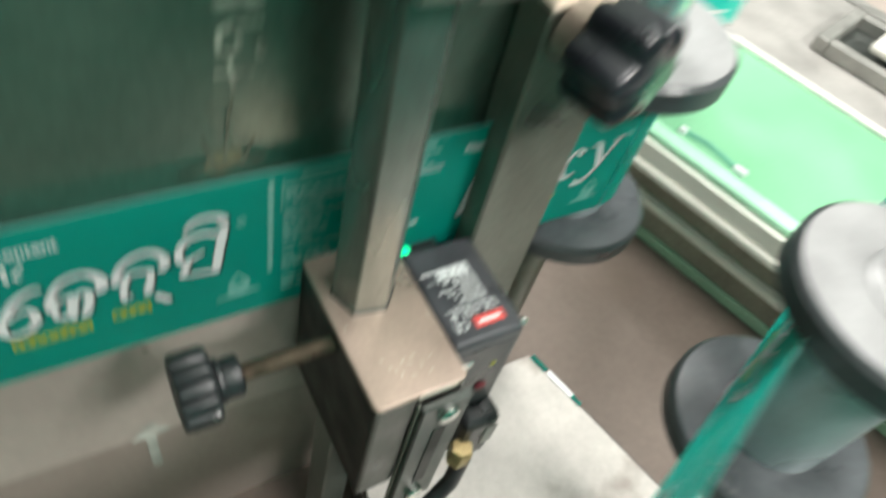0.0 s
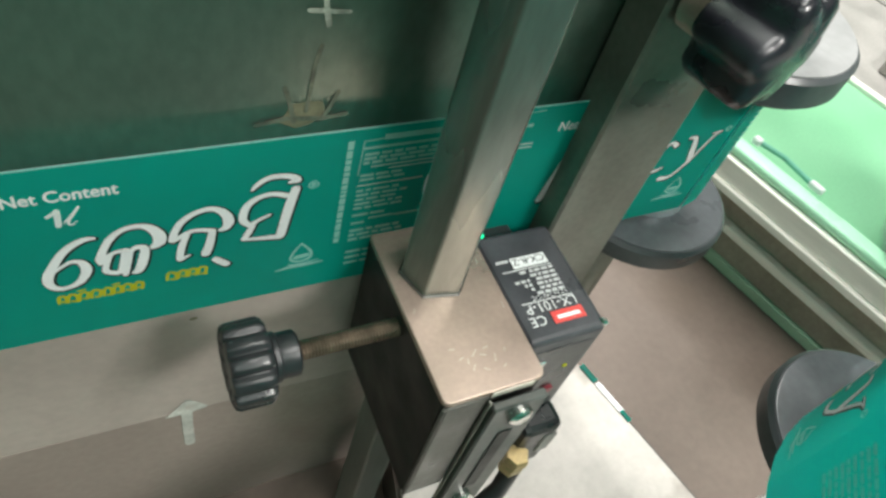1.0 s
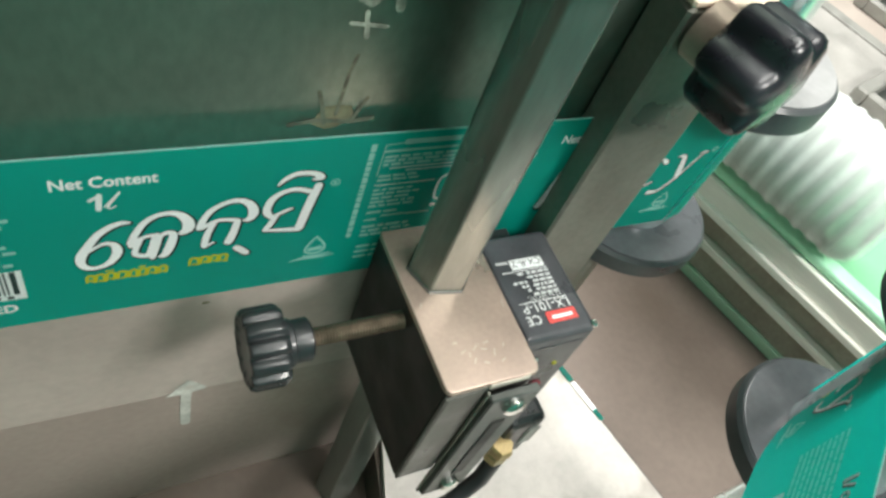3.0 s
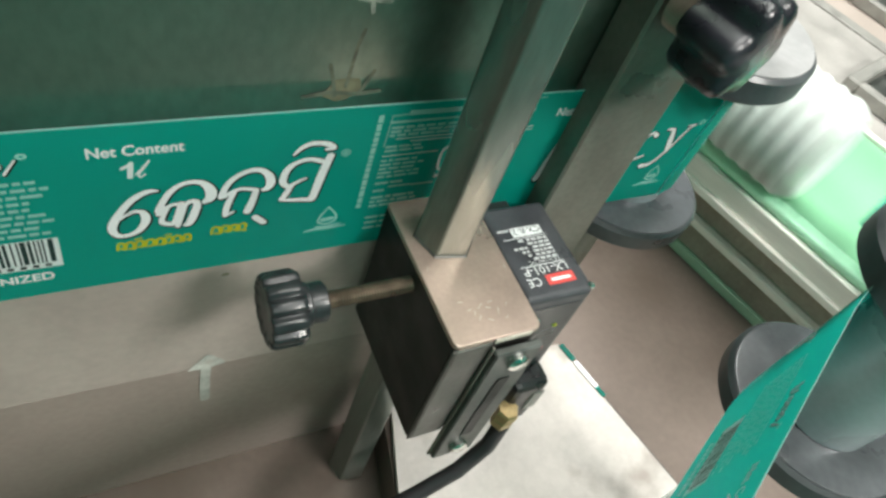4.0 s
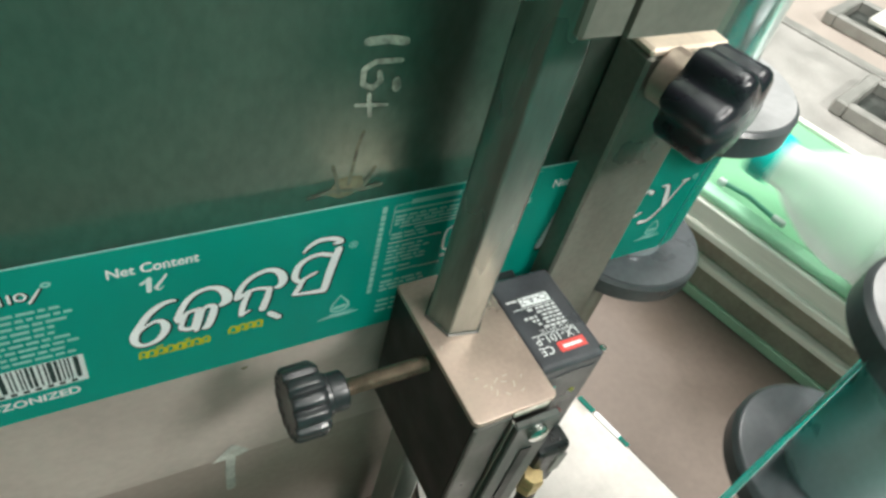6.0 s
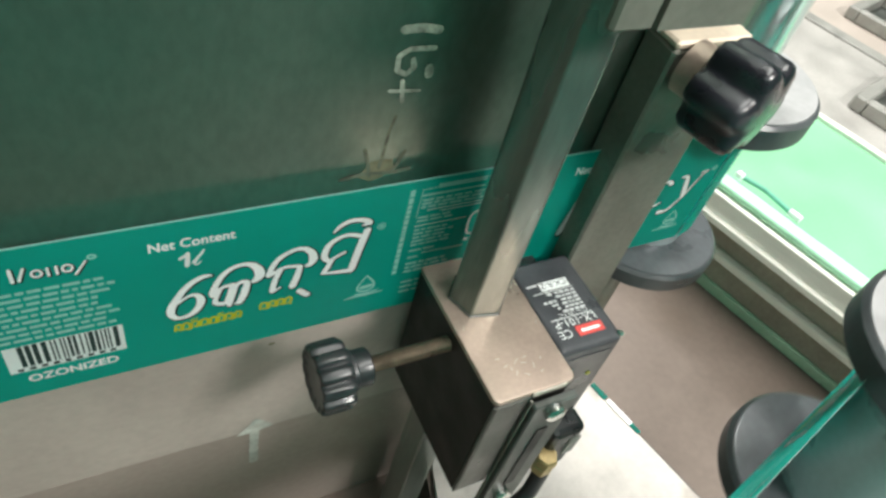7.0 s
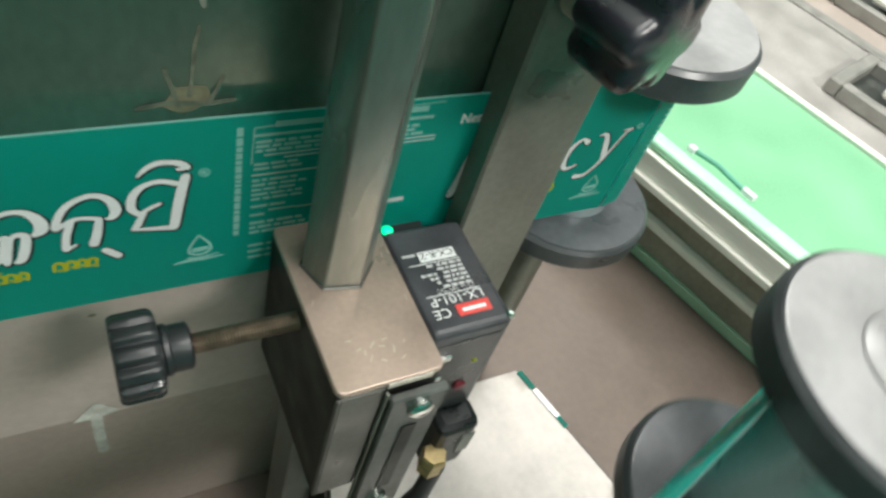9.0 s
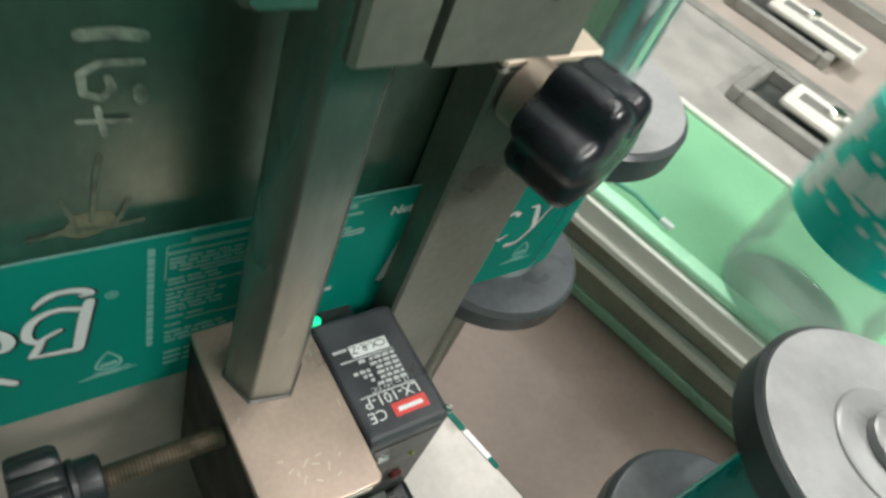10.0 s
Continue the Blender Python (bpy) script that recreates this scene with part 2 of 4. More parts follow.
def lathe(profile, n=48, lobes=0, depth=0.0, sharp=1.0):
    """A body turned round z from (radius, height) pairs; lobes press flutes into it."""
    bm = bmesh.new()
    rings = []
    for r, z, *f in profile:
        k = f[0] if f else 1.0
        ring = []
        for i in range(n):
            a = 2 * math.pi * i / n
            rr = r * (1 - (depth * k * (0.5 - 0.5 * math.cos(lobes * a)) ** sharp if lobes else 0))
            ring.append(bm.verts.new((rr * math.cos(a), rr * math.sin(a), z)))
        rings.append(ring)
    for p, q in zip(rings, rings[1:]):
        for i in range(n):
            bm.faces.new((p[i], p[(i + 1) % n], q[(i + 1) % n], q[i]))
    bm.faces.new(rings[0][::-1])
    bm.faces.new(rings[-1])
    return bm


def disc(r, z0, z1, bevel=0.0008, n=64):
    return lathe([(r - bevel, z0), (r, z0 + bevel), (r, z1 - bevel), (r - bevel, z1)], n)


def tube(points, r, n=10):
    """A round cord along points."""
    bm = bmesh.new()
    rings = []
    pts = [Vector(p) for p in points]
    for i, p in enumerate(pts):
        d = (pts[min(i + 1, len(pts) - 1)] - pts[max(i - 1, 0)]).normalized()
        u = d.orthogonal().normalized()
        if rings:
            u = (last - d * last.dot(d)).normalized()
        last = u
        w = d.cross(u)
        rings.append([bm.verts.new(p + r * (math.cos(2 * math.pi * k / n) * u + math.sin(2 * math.pi * k / n) * w)) for k in range(n)])
    for p, q in zip(rings, rings[1:]):
        for k in range(n):
            bm.faces.new((p[k], p[(k + 1) % n], q[(k + 1) % n], q[k]))
    bm.faces.new(rings[0][::-1]), bm.faces.new(rings[-1])
    return bm


def slab(outline, z0, z1):
    """An upright prism over an outline in x, y."""
    bm = bmesh.new()
    lo = [bm.verts.new((x, y, z0)) for x, y in outline]
    hi = [bm.verts.new((x, y, z1)) for x, y in outline]
    n = len(outline)
    bm.faces.new(lo[::-1]), bm.faces.new(hi)
    for i in range(n):
        bm.faces.new((lo[i], lo[(i + 1) % n], hi[(i + 1) % n], hi[i]))
    bmesh.ops.recalc_face_normals(bm, faces=bm.faces[:])
    return bm


def letters(text, size):
    """Triangles of a line of text, in metres, from the built-in font."""
    cu = bpy.data.curves.new("text", "FONT")
    cu.body, cu.size, cu.resolution_u = text, size, 3
    ob = bpy.data.objects.new("text", cu)
    me = ob.to_mesh()
    me.calc_loop_triangles()
    tris = [[(me.vertices[v].co.x, me.vertices[v].co.y) for v in t.vertices] for t in me.loop_triangles]
    ob.to_mesh_clear()
    bpy.data.objects.remove(ob)
    bpy.data.curves.remove(cu)
    return tris


def stroke(points, width):
    """A pen line as convex quads with round joints."""
    polys = []
    for (x0, y0), (x1, y1) in zip(points, points[1:]):
        d = math.hypot(x1 - x0, y1 - y0) or 1e-9
        nx, ny = -(y1 - y0) / d * width / 2, (x1 - x0) / d * width / 2
        polys.append([(x0 + nx, y0 + ny), (x0 - nx, y0 - ny), (x1 - nx, y1 - ny), (x1 + nx, y1 + ny)])
    for x, y in points:
        polys.append([(x + width / 2 * math.cos(a * math.pi / 4), y + width / 2 * math.sin(a * math.pi / 4)) for a in range(8)])
    return polys


def arc(cx, cy, rx, ry, a0, a1, n=12):
    return [(cx + rx * math.cos(radians(a0 + (a1 - a0) * i / n)), cy + ry * math.sin(radians(a0 + (a1 - a0) * i / n))) for i in range(n + 1)]


# ---- the setting ----
FLOOR = -0.075  # top of the table that carries the conveyor
LOW = -0.100  # the lower bed under the rod and the plate
CV = pose(0.262, 0.003, 0, 0, 0, 16.3)  # conveyor: x across, y along its length

# unseen shell; its green walls and floor tint the light and reflections
ground = part("floor", box(-3, 4, -3, 4, -0.95, -0.90, 0), M_GROUND)
tagged(ground, "unseen dark green floor that tints the plate's reflection", "floor", kind="structure")
table = part("table_top", slab([(0.046, 0.0036), (0.036, -0.045), (0.012, -0.20), (0.4568, -0.20), (0.223, 0.60), (0.112, 0.60), (0.112, 0.0036)], LOW, FLOOR - 0.0004), M_FLOOR)
bed = part("machine_bed", box(-0.7, 0.30, -0.20, 0.15, LOW - 0.012, LOW - 0.0004, 0.001), M_FLOOR)
tagged(bed, "brown painted lower machine bed, stained", "machine bed", kind="structure")
tagged(table, "brown painted steel machine table with faint stains", "machine table", kind="structure")
for k, (name, dims) in enumerate({"wall_north": (-3, 4, 4, 4.1), "wall_south": (-3, 4, -3.1, -3), "wall_east": (4, 4.1, -3, 4), "wall_west": (-3.1, -3, -3, 4)}.items()):
    w = part(name, box(*dims, -0.95, 2.6, 0), M_GREENWALL)
    tagged(w, "unseen green wall that tints the bounced light", "wall", kind="structure")
ceil = part("ceiling", box(-3.1, 4.1, -3.1, 4.1, 2.6, 2.7, 0), M_CEIL)
tagged(ceil, "unseen grey ceiling that closes the room", "ceiling", kind="structure")

# ---- guide plate behind the film ----
plate = thing("guide_plate", pose(0, 0, 0), "dark brushed steel guide plate standing behind the label film", "guide plate")
part("upper_panel", box(-0.75, 0.108, 0.004, 0.012, 0.070, 0.42, 0.0004), M_PLATE, plate)
part("middle_panel", box(-0.75, 0.108, 0.004, 0.012, LOW, 0.070, 0.0004), M_MIDDLE, plate, "paler lower steel face")
# the soft shadow low on the plate is painted as a browner band
part("shaded_band", slab([(-0.40, -0.0105), (-0.09, -0.0115), (0.020, -0.0150), (0.105, -0.0185), (0.105, LOW), (-0.40, LOW)], 0.0, 0.00006), M_LOWER, plate, "brownish lower band, shade in its colour", at=pose(0, 0.004, 0, 90, 0, 0))

base = thing("base_sheet", pose(0, 0, 0), "bright bare steel sheet lying on the table", "steel sheet")
part("sheet", slab([(0.050, 0.0030), (0.1446, 0.0030), (0.1774, -0.13), (0.1910, -0.185), (0.015, -0.185), (0.036, -0.045)], FLOOR + 0.0004, FLOOR + 0.0034), M_BASE, base)
# dark strip painted in for the thin shadow along the sheet's edge
part("edge_shadow", slab([(0.1447, 0.0030), (0.1457, 0.0030), (0.1785, -0.13), (0.1921, -0.185), (0.1911, -0.185), (0.1775, -0.13)], FLOOR + 0.0004, FLOOR + 0.0030), M_WORNEDGE, base, "dark strip for the sheet's edge shadow")

# ---- rod with clamp block ----
ROD = (0.0285, -0.0150)
stand = thing("rod_stand", pose(ROD[0], ROD[1], LOW, 0, 0, -10.4), "hexagonal steel rod standing on the table, worn bright along one edge", "rod stand")
rod = lathe([(0.0084, 0.0), (0.0088, 0.0006), (0.0088, 0.5894), (0.0084, 0.59)], 6)
bmesh.ops.bevel(rod, geom=[e for e in rod.edges if abs(e.verts[0].co.z - e.verts[1].co.z) > 0.1], offset=0.0007, segments=3, affect="EDGES", profile=0.5)
part("rod", rod, M_ROD, stand, "grey hexagonal steel bar", smooth=True)
part("oily_ring", lathe([(0.0094, 0.1672), (0.0094, 0.1674), (0.0088, 0.1677)], 6), M_WORNEDGE, stand, "dark oily ring where the rod enters the clamp")

clamp = thing("clamp_block", pose(0, 0, 0), "brown nickel clamp block with black sides, fixed on the steel rod", "clamp block")
part("body", box(0.0166, 0.0430, -0.0492, 0.0, 0.0115, 0.0655, 0.0007), M_BLKSIDE, clamp, "near-black steel body")
CORNERS = ((0.0411, -0.0477, -90), (0.0411, -0.0019, 0), (0.0185, -0.0019, 90), (0.0185, -0.0477, 180))
top = slab([p for cx, cy, a in CORNERS for p in arc(cx, cy, 0.0021, 0.0021, a, a + 90, 5)], 0.0656, 0.0672)
bmesh.ops.bevel(top, geom=[e for e in top.edges if all(v.co.z > 0.067 for v in e.verts)], offset=0.0004, segments=2, affect="EDGES", profile=0.5)
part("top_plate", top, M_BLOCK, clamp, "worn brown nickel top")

thumb = thing("thumb_screw", pose(0.0168, -0.0235, 0.0590, 0, -90, 0), "black fluted plastic thumb screw on an oily steel thread", "thumb screw")
part("threaded_shank", lathe([(0.0023 + 0.0002 * (i % 2), 0.0004 * i) for i in range(66)], 14), M_SCREW, thumb)
part("hub", lathe([(0.0048, 0.0252), (0.0055, 0.0258), (0.0055, 0.0312), (0.0050, 0.0322)], 32), M_BLACK, thumb, smooth=True)
part("hub_collar", lathe([(0.0056, 0.0298), (0.0060, 0.0302), (0.0060, 0.0312), (0.0056, 0.0316)], 32), M_BLACK, thumb, smooth=True)
part("knob_head", lathe([(0.0078, 0.0318, 0), (0.0094, 0.0321), (0.0101, 0.0331), (0.0102, 0.0338), (0.0101, 0.0402), (0.0096, 0.0413), (0.0088, 0.0416, 0.9), (0.0076, 0.0411, 0.3), (0.0060, 0.0407, 0)], 216, 12, 0.13, 3.0), M_BLACK, thumb, smooth=True)

# ---- optical sensor ----
sensor = thing("label_sensor", pose(0, 0, 0), "dark grey optical sensor with white printed data on top", "sensor")
part("housing", box(0.0446, 0.0680, -0.0410, -0.0060, 0.0200, 0.0650, 0.0018, seg=3), M_SENSOR, sensor)

# ---- square post with its knob ----
post = thing("square_post", pose(0, 0, 0), "worn rectangular steel post beside the film roller", "post")
part("bar", box(0.0682, 0.0950, -0.0085, 0.0038, LOW, 0.1440, 0.0008), M_POST, post)
part("end_face", box(0.0682, 0.0950, -0.0085, 0.0038, 0.1441, 0.1465, 0.0007), M_PALEEND, post, "pale top end")

knob = thing("lobed_knob", pose(0.0752, -0.0088, 0.1395, 90, 8, 16), "glossy black lobed clamping knob on the steel post", "knob")
part("neck", lathe([(0.0075, 0.0), (0.0075, 0.0070)], 32), M_BLOCK, knob, smooth=True)
part("grip", lathe([(0.0085, 0.0058, 0), (0.0124, 0.0066), (0.0136, 0.0082), (0.0138, 0.0200), (0.0133, 0.0214), (0.0120, 0.0224, 0.95), (0.0085, 0.0233, 0.7), (0.0045, 0.0238, 0.3), (0.0008, 0.0239, 0)], 180, 6, 0.21, 1.4), M_KNOB, knob, smooth=True)

# ---- fixed film roller ----


def film_roller(at, z_low, z_high, label):
    r = thing("film_roller", at, label, "film roller")
    part("core", lathe([(0.0165, z_low + 0.001), (0.0165, z_high)], 64), M_ROLLER, r, smooth=True)
    for lo, hi in ((z_low - 0.0085, z_low), (z_high, z_high + 0.0100)):
        f = part("flange", disc(0.0325, lo, hi, 0.0012), M_RIM, r, "black rimmed flange", smooth=True)
        # upper faces take the lit tone, lower faces the shaded one
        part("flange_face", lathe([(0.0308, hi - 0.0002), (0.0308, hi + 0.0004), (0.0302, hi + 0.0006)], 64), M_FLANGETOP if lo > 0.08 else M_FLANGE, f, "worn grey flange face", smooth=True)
    return r


RC = (0.130, 0.0175)  # roller axis; the film bends round it
fixed = film_roller(pose(RC[0], RC[1], 0), 0.0425, 0.1055, "upright film roller with black rimmed flanges, teal film round it")
part("shaft", lathe([(0.0065, FLOOR), (0.0065, 0.0345)], 24), M_POST, fixed, smooth=True)
part("upper_shaft", lathe([(0.0122, 0.1160), (0.0122, 0.50)], 32), M_SHAFT, fixed, "bright polished upper shaft", smooth=True)

# ---- swinging film roller ----
swing = film_roller(pose(0.1405, -0.0896, 0), 0.0440, 0.1020, "swinging film roller with black rimmed flanges and grey core")
part("hub_ring", lathe([(0.0150, 0.1124), (0.0150, 0.1130), (0.0142, 0.1136)], 48), M_FLANGETOP, swing, smooth=True)
part("hub_cap", lathe([(0.0085, 0.1138), (0.0085, 0.1160), (0.0075, 0.1166)], 40), M_FLANGETOP, swing, smooth=True)
part("spindle", lathe([(0.0050, FLOOR + 0.005), (0.0050, 0.0358)], 24), M_SHAFT, swing, smooth=True)

# ---- printed label film ----
PITCH, COUNT = 0.242, 27
STEP = PITCH / COUNT
Z_LOW, Z_TOP = 0.050, 0.105
INKS = [M_FILM, M_BACK, M_DARKINK, M_INK, M_YELLOW, M_PALE]
prints = []  # (material, layer, polygon)


def ink(polys, m, layer):
    prints.extend((m, layer, p) for p in polys)


def rect(x0, x1, z0, z1):
    return [(x0, z0), (x1, z0), (x1, z1), (x0, z1)]


def shape(points, width, edge=0.0010):
    ink(stroke([(x + 0.00035, z - 0.0004) for x, z in points], width + edge), 2, 1)
    ink(stroke(points, width), 3, 2)


def smooth_line(pts, n=5):
    """A curve through the points."""
    p = [pts[0], *pts, pts[-1]]
    out = []
    for k in range(1, len(p) - 2):
        for i in range(n):
            t = i / n
            out.append(tuple(0.5 * (2 * p[k][c] + (p[k + 1][c] - p[k - 1][c]) * t + (2 * p[k - 1][c] - 5 * p[k][c] + 4 * p[k + 1][c] - p[k + 2][c]) * t * t
                                    + (3 * p[k][c] - p[k - 1][c] - 3 * p[k + 1][c] + p[k + 2][c]) * t ** 3) for c in range(len(pts[0]))))
    return out + [pts[-1]]


def brush(*points, m=3, edge=0.75, n=5):
    """A pen line of changing width with a dark outline, through (along, up, width) in millimetres."""
    line = smooth_line(points, n) if n > 1 else list(points)
    for grow, dx, dz, ink_m, layer in (((edge, 0.22, -0.22, 2, 1),) if edge else ()) + ((0.0, 0.0, 0.0, m, 2),):
        pen = [((x + dx) / 1000, (z + dz) / 1000, (w + grow) / 2000) for x, z, w in line]
        for (x0, z0, r0), (x1, z1, r1) in zip(pen, pen[1:]):
            d = math.hypot(x1 - x0, z1 - z0) or 1e-9
            nx, nz = -(z1 - z0) / d, (x1 - x0) / d
            ink([[(x0 + nx * r0, z0 + nz * r0), (x0 - nx * r0, z0 - nz * r0), (x1 - nx * r1, z1 - nz * r1), (x1 + nx * r1, z1 + nz * r1)]], ink_m, layer)
        ink([[(x + r * math.cos(a * math.pi / 4), z + r * math.sin(a * math.pi / 4)) for a in range(8)] for x, z, r in pen], ink_m, layer)


def words(text, x, z, size, m=3, squeeze=1.0, bold=0.00022):
    for dx, dz in ((0.0, 0.0), (bold, 0.0), (bold / 2, bold / 2), (bold / 2, -bold / 2)):
        ink([[(x + a * squeeze + dx, z + b + dz) for a, b in t] for t in letters(text, size)], m, 2)


def drop_icon(x, z):
    """A drop over rippled water, in millimetres round (x, z)."""
    brush((x - 0.6, z + 8.6, 0.5), (x - 2.6, z + 5.0, 0.7), (x - 2.9, z + 2.6, 0.7), (x - 0.6, z + 1.4, 0.8), (x + 1.8, z + 2.4, 0.8), (x + 1.9, z + 5.0, 0.7), (x - 0.6, z + 8.6, 0.5), m=5, edge=0)
    brush((x - 1.7, z + 3.3, 1.5), (x + 0.9, z + 3.6, 1.5), m=5, edge=0)
    brush((x - 6.6, z - 0.9, 0.5), (x - 3.0, z - 0.3, 1.1), (x + 0.8, z - 0.5, 0.9), (x + 5.4, z - 0.2, 0.4), m=5, edge=0)
    brush((x - 3.4, z + 0.8, 0.4), (x - 0.6, z + 0.2, 0.8), (x + 4.0, z + 0.9, 0.4), m=5, edge=0)


def round_script(x, z, seed, count):
    """A line of small rounded script signs, too fine to read."""
    rnd = random.Random(seed)
    for k in range(count):
        w = rnd.uniform(0.80, 1.05)
        brush((x - w, z + 0.3, 0.6), (x - w * 0.8, z + 2.3, 0.8), (x, z + 3.0, 0.7), (x + w, z + 2.2, 0.9), (x + w * rnd.uniform(0.4, 1.0), z + 0.3, 0.6), m=4, edge=0, n=3)
        brush((x - w * 0.2, z + rnd.uniform(0.4, 1.2), 0.7), (x + w, z + rnd.uniform(0.0, 0.9), 0.6), m=4, edge=0, n=3)
        if rnd.random() < 0.35:
            brush((x - w, z + 3.8, 0.5), (x + w * 0.6, z + 4.0, 0.5), m=4, edge=0, n=2)
        x += 2 * w + rnd.uniform(0.25, 0.45)


def text_rows(x0, x1, z0, z1, rows, m, seed, thick=0.00064):
    """Rows of unreadable small print as broken bars."""
    rnd = random.Random(seed)
    for k in range(rows):
        z = z1 - (z1 - z0) * (k + 0.5) / rows
        x, end = x0, x1 - rnd.random() * 0.12 * (x1 - x0)
        while x < end - 0.001:
            w = min(end - x, 0.0012 + 0.003 * rnd.random())
            ink([rect(x, x + w, z - thick / 2, z + thick / 2)], m, 2)
            x += w + 0.0006


words("Net Content", -0.0592, 0.0958, 0.0043, squeeze=0.88)
ink(stroke([(-0.0507, 0.0890), (-0.0504, 0.0932)], 0.0012) + stroke([(-0.0504, 0.0930), (-0.0522, 0.0919)], 0.0009), 3, 2)
brush((-49.6, 89.6, 0.4), (-47.6, 92.2, 0.4), (-46.6, 93.6, 0.5), (-47.2, 92.4, 0.4), (-48.9, 89.6, 0.5), (-48.4, 88.8, 0.4), (-47.4, 89.6, 0.3), m=3, edge=0)
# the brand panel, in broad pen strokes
brush((-45.3, 83.5, 0.80), (-47.1, 83.6, 1.40), (-49.4, 82.5, 1.70), (-51.8, 80.2, 1.80), (-53.9, 76.7, 2.00), (-55.4, 73.5, 2.20), (-55.6, 70.9, 1.90), (-54.4, 69.0, 1.50), (-52.4, 68.7, 1.30), (-50.0, 69.9, 1.70), (-48.4, 72.5, 2.10), (-48.1, 74.6, 2.10), (-48.8, 76.6, 1.60), (-50.4, 77.2, 1.10), (-52.2, 76.3, 0.90), (-53.7, 74.9, 0.60))
brush((-45.3, 76.1, 1.80), (-44.0, 79.7, 1.70), (-42.3, 82.7, 1.60), (-39.9, 84.7, 1.40), (-37.1, 85.2, 1.40), (-34.8, 84.2, 1.90), (-33.2, 81.6, 2.60), (-33.1, 79.0, 2.70), (-34.4, 77.7, 1.70))
brush((-45.1, 75.1, 1.60), (-43.8, 76.9, 1.30), (-41.9, 77.9, 1.10), (-39.9, 77.9, 1.50))
brush((-39.9, 77.9, 1.80), (-40.7, 74.2, 1.70), (-41.8, 71.0, 1.50), (-43.3, 71.1, 1.50), (-44.5, 72.0, 1.50), (-44.2, 74.1, 1.30), (-43.1, 76.8, 1.00))
brush((-39.2, 77.5, 1.50), (-39.9, 74.0, 1.50), (-40.9, 69.7, 1.40))
brush((-39.8, 75.7, 1.00), (-38.2, 78.2, 1.30), (-36.3, 77.6, 1.80), (-37.0, 73.4, 2.20), (-38.2, 70.2, 1.90), (-39.3, 69.9, 0.90))
brush((-30.5, 78.6, 1.90), (-29.9, 81.2, 1.70), (-28.4, 84.1, 1.60), (-26.0, 86.1, 1.50), (-23.3, 87.0, 1.50), (-20.9, 86.4, 1.70), (-19.1, 84.2, 2.20), (-18.6, 81.5, 2.40), (-19.4, 79.8, 1.80), (-20.4, 79.5, 1.10))
brush((-30.5, 78.4, 1.50), (-29.1, 79.2, 1.40), (-26.9, 80.5, 1.20), (-24.6, 80.5, 1.20), (-22.0, 79.7, 1.40))
brush((-27.5, 79.6, 1.40), (-28.8, 75.9, 1.70), (-29.4, 71.7, 1.60), (-28.8, 71.7, 1.10), (-27.3, 72.4, 0.70))
brush((-22.1, 79.5, 1.60), (-22.8, 75.5, 2.00), (-23.8, 71.9, 2.20))
brush((-21.7, 69.1, 1.90), (-19.3, 66.5, 1.90))
brush((-13.6, 90.8, 0.70), (-12.2, 92.6, 1.30), (-9.8, 94.0, 1.50), (-6.8, 93.9, 1.50), (-4.6, 93.0, 1.70), (-3.5, 91.8, 1.20), (-5.5, 91.6, 0.90))
brush((-14.0, 79.3, 1.40), (-15.5, 81.5, 1.90), (-14.8, 85.6, 1.90), (-12.4, 88.0, 1.50), (-9.2, 88.7, 1.40), (-6.0, 87.5, 1.60))
brush((-14.0, 79.3, 1.40), (-12.8, 80.1, 1.10), (-11.1, 81.1, 1.10), (-9.6, 81.8, 0.90))
brush((-13.0, 79.9, 1.30), (-14.5, 76.1, 1.70), (-15.6, 74.6, 0.90))
brush((-15.6, 74.6, 0.90), (-11.2, 73.9, 1.30), (-6.9, 73.3, 1.80))
brush((-4.0, 89.2, 2.10), (-5.1, 84.3, 2.40), (-6.0, 79.0, 2.40), (-6.8, 73.8, 2.30))
round_script(-54.2, 63.0, 1, 8)
round_script(-31.6, 64.2, 2, 4)
drop_icon(-0.8, 60.4)
ink(stroke(arc(0.0000, 0.0897, 0.0011, 0.0011, 0, 360, 12), 0.0003) + stroke([(-0.0003, 0.0892), (-0.0003, 0.0902), (0.0004, 0.0900), (-0.0002, 0.0897), (0.0005, 0.0892)], 0.0003), 5, 2)
# the data column: upright line of print, a framed table, short notes
rnd = random.Random(17)
z = 0.0668
while z < 0.1000:
    d = rnd.uniform(0.0008, 0.0026)
    ink([rect(0.0067, 0.0081, z, z + d)], 5, 2)
    z += d + 0.0004
ink(stroke([(0.0102, 0.0905), (0.0104, 0.1010), (0.0560, 0.1035)], 0.0003), 5, 2)
ink([rect(0.0150, 0.0300, 0.1008, 0.1024), rect(0.0308, 0.0520, 0.1010, 0.1026)], 5, 2)
ink([rect(0.0105, 0.0300, 0.0984, 0.0992), rect(0.0310, 0.0540, 0.0986, 0.0996)], 5, 2)
text_rows(0.0110, 0.0550, 0.0935, 0.0975, 3, 5, 0, 0.0009)
ink([rect(0.0130, 0.0560, 0.0926, 0.0930), rect(0.0175, 0.0560, 0.0914, 0.0918), rect(0.0104, 0.0270, 0.0866, 0.0870)], 3, 2)
text_rows(0.0108, 0.0225, 0.0880, 0.0908, 2, 5, 21, 0.0008)
text_rows(0.0106, 0.0240, 0.0780, 0.0858, 5, 5, 22, 0.0008)
text_rows(0.0106, 0.0200, 0.0752, 0.0772, 1, 5, 23, 0.0008)
ink([rect(0.0150, 0.0216, 0.0741, 0.0747), rect(0.0106, 0.0140, 0.0728, 0.0736), rect(0.0218, 0.0290, 0.0738, 0.0744)], 5, 2)
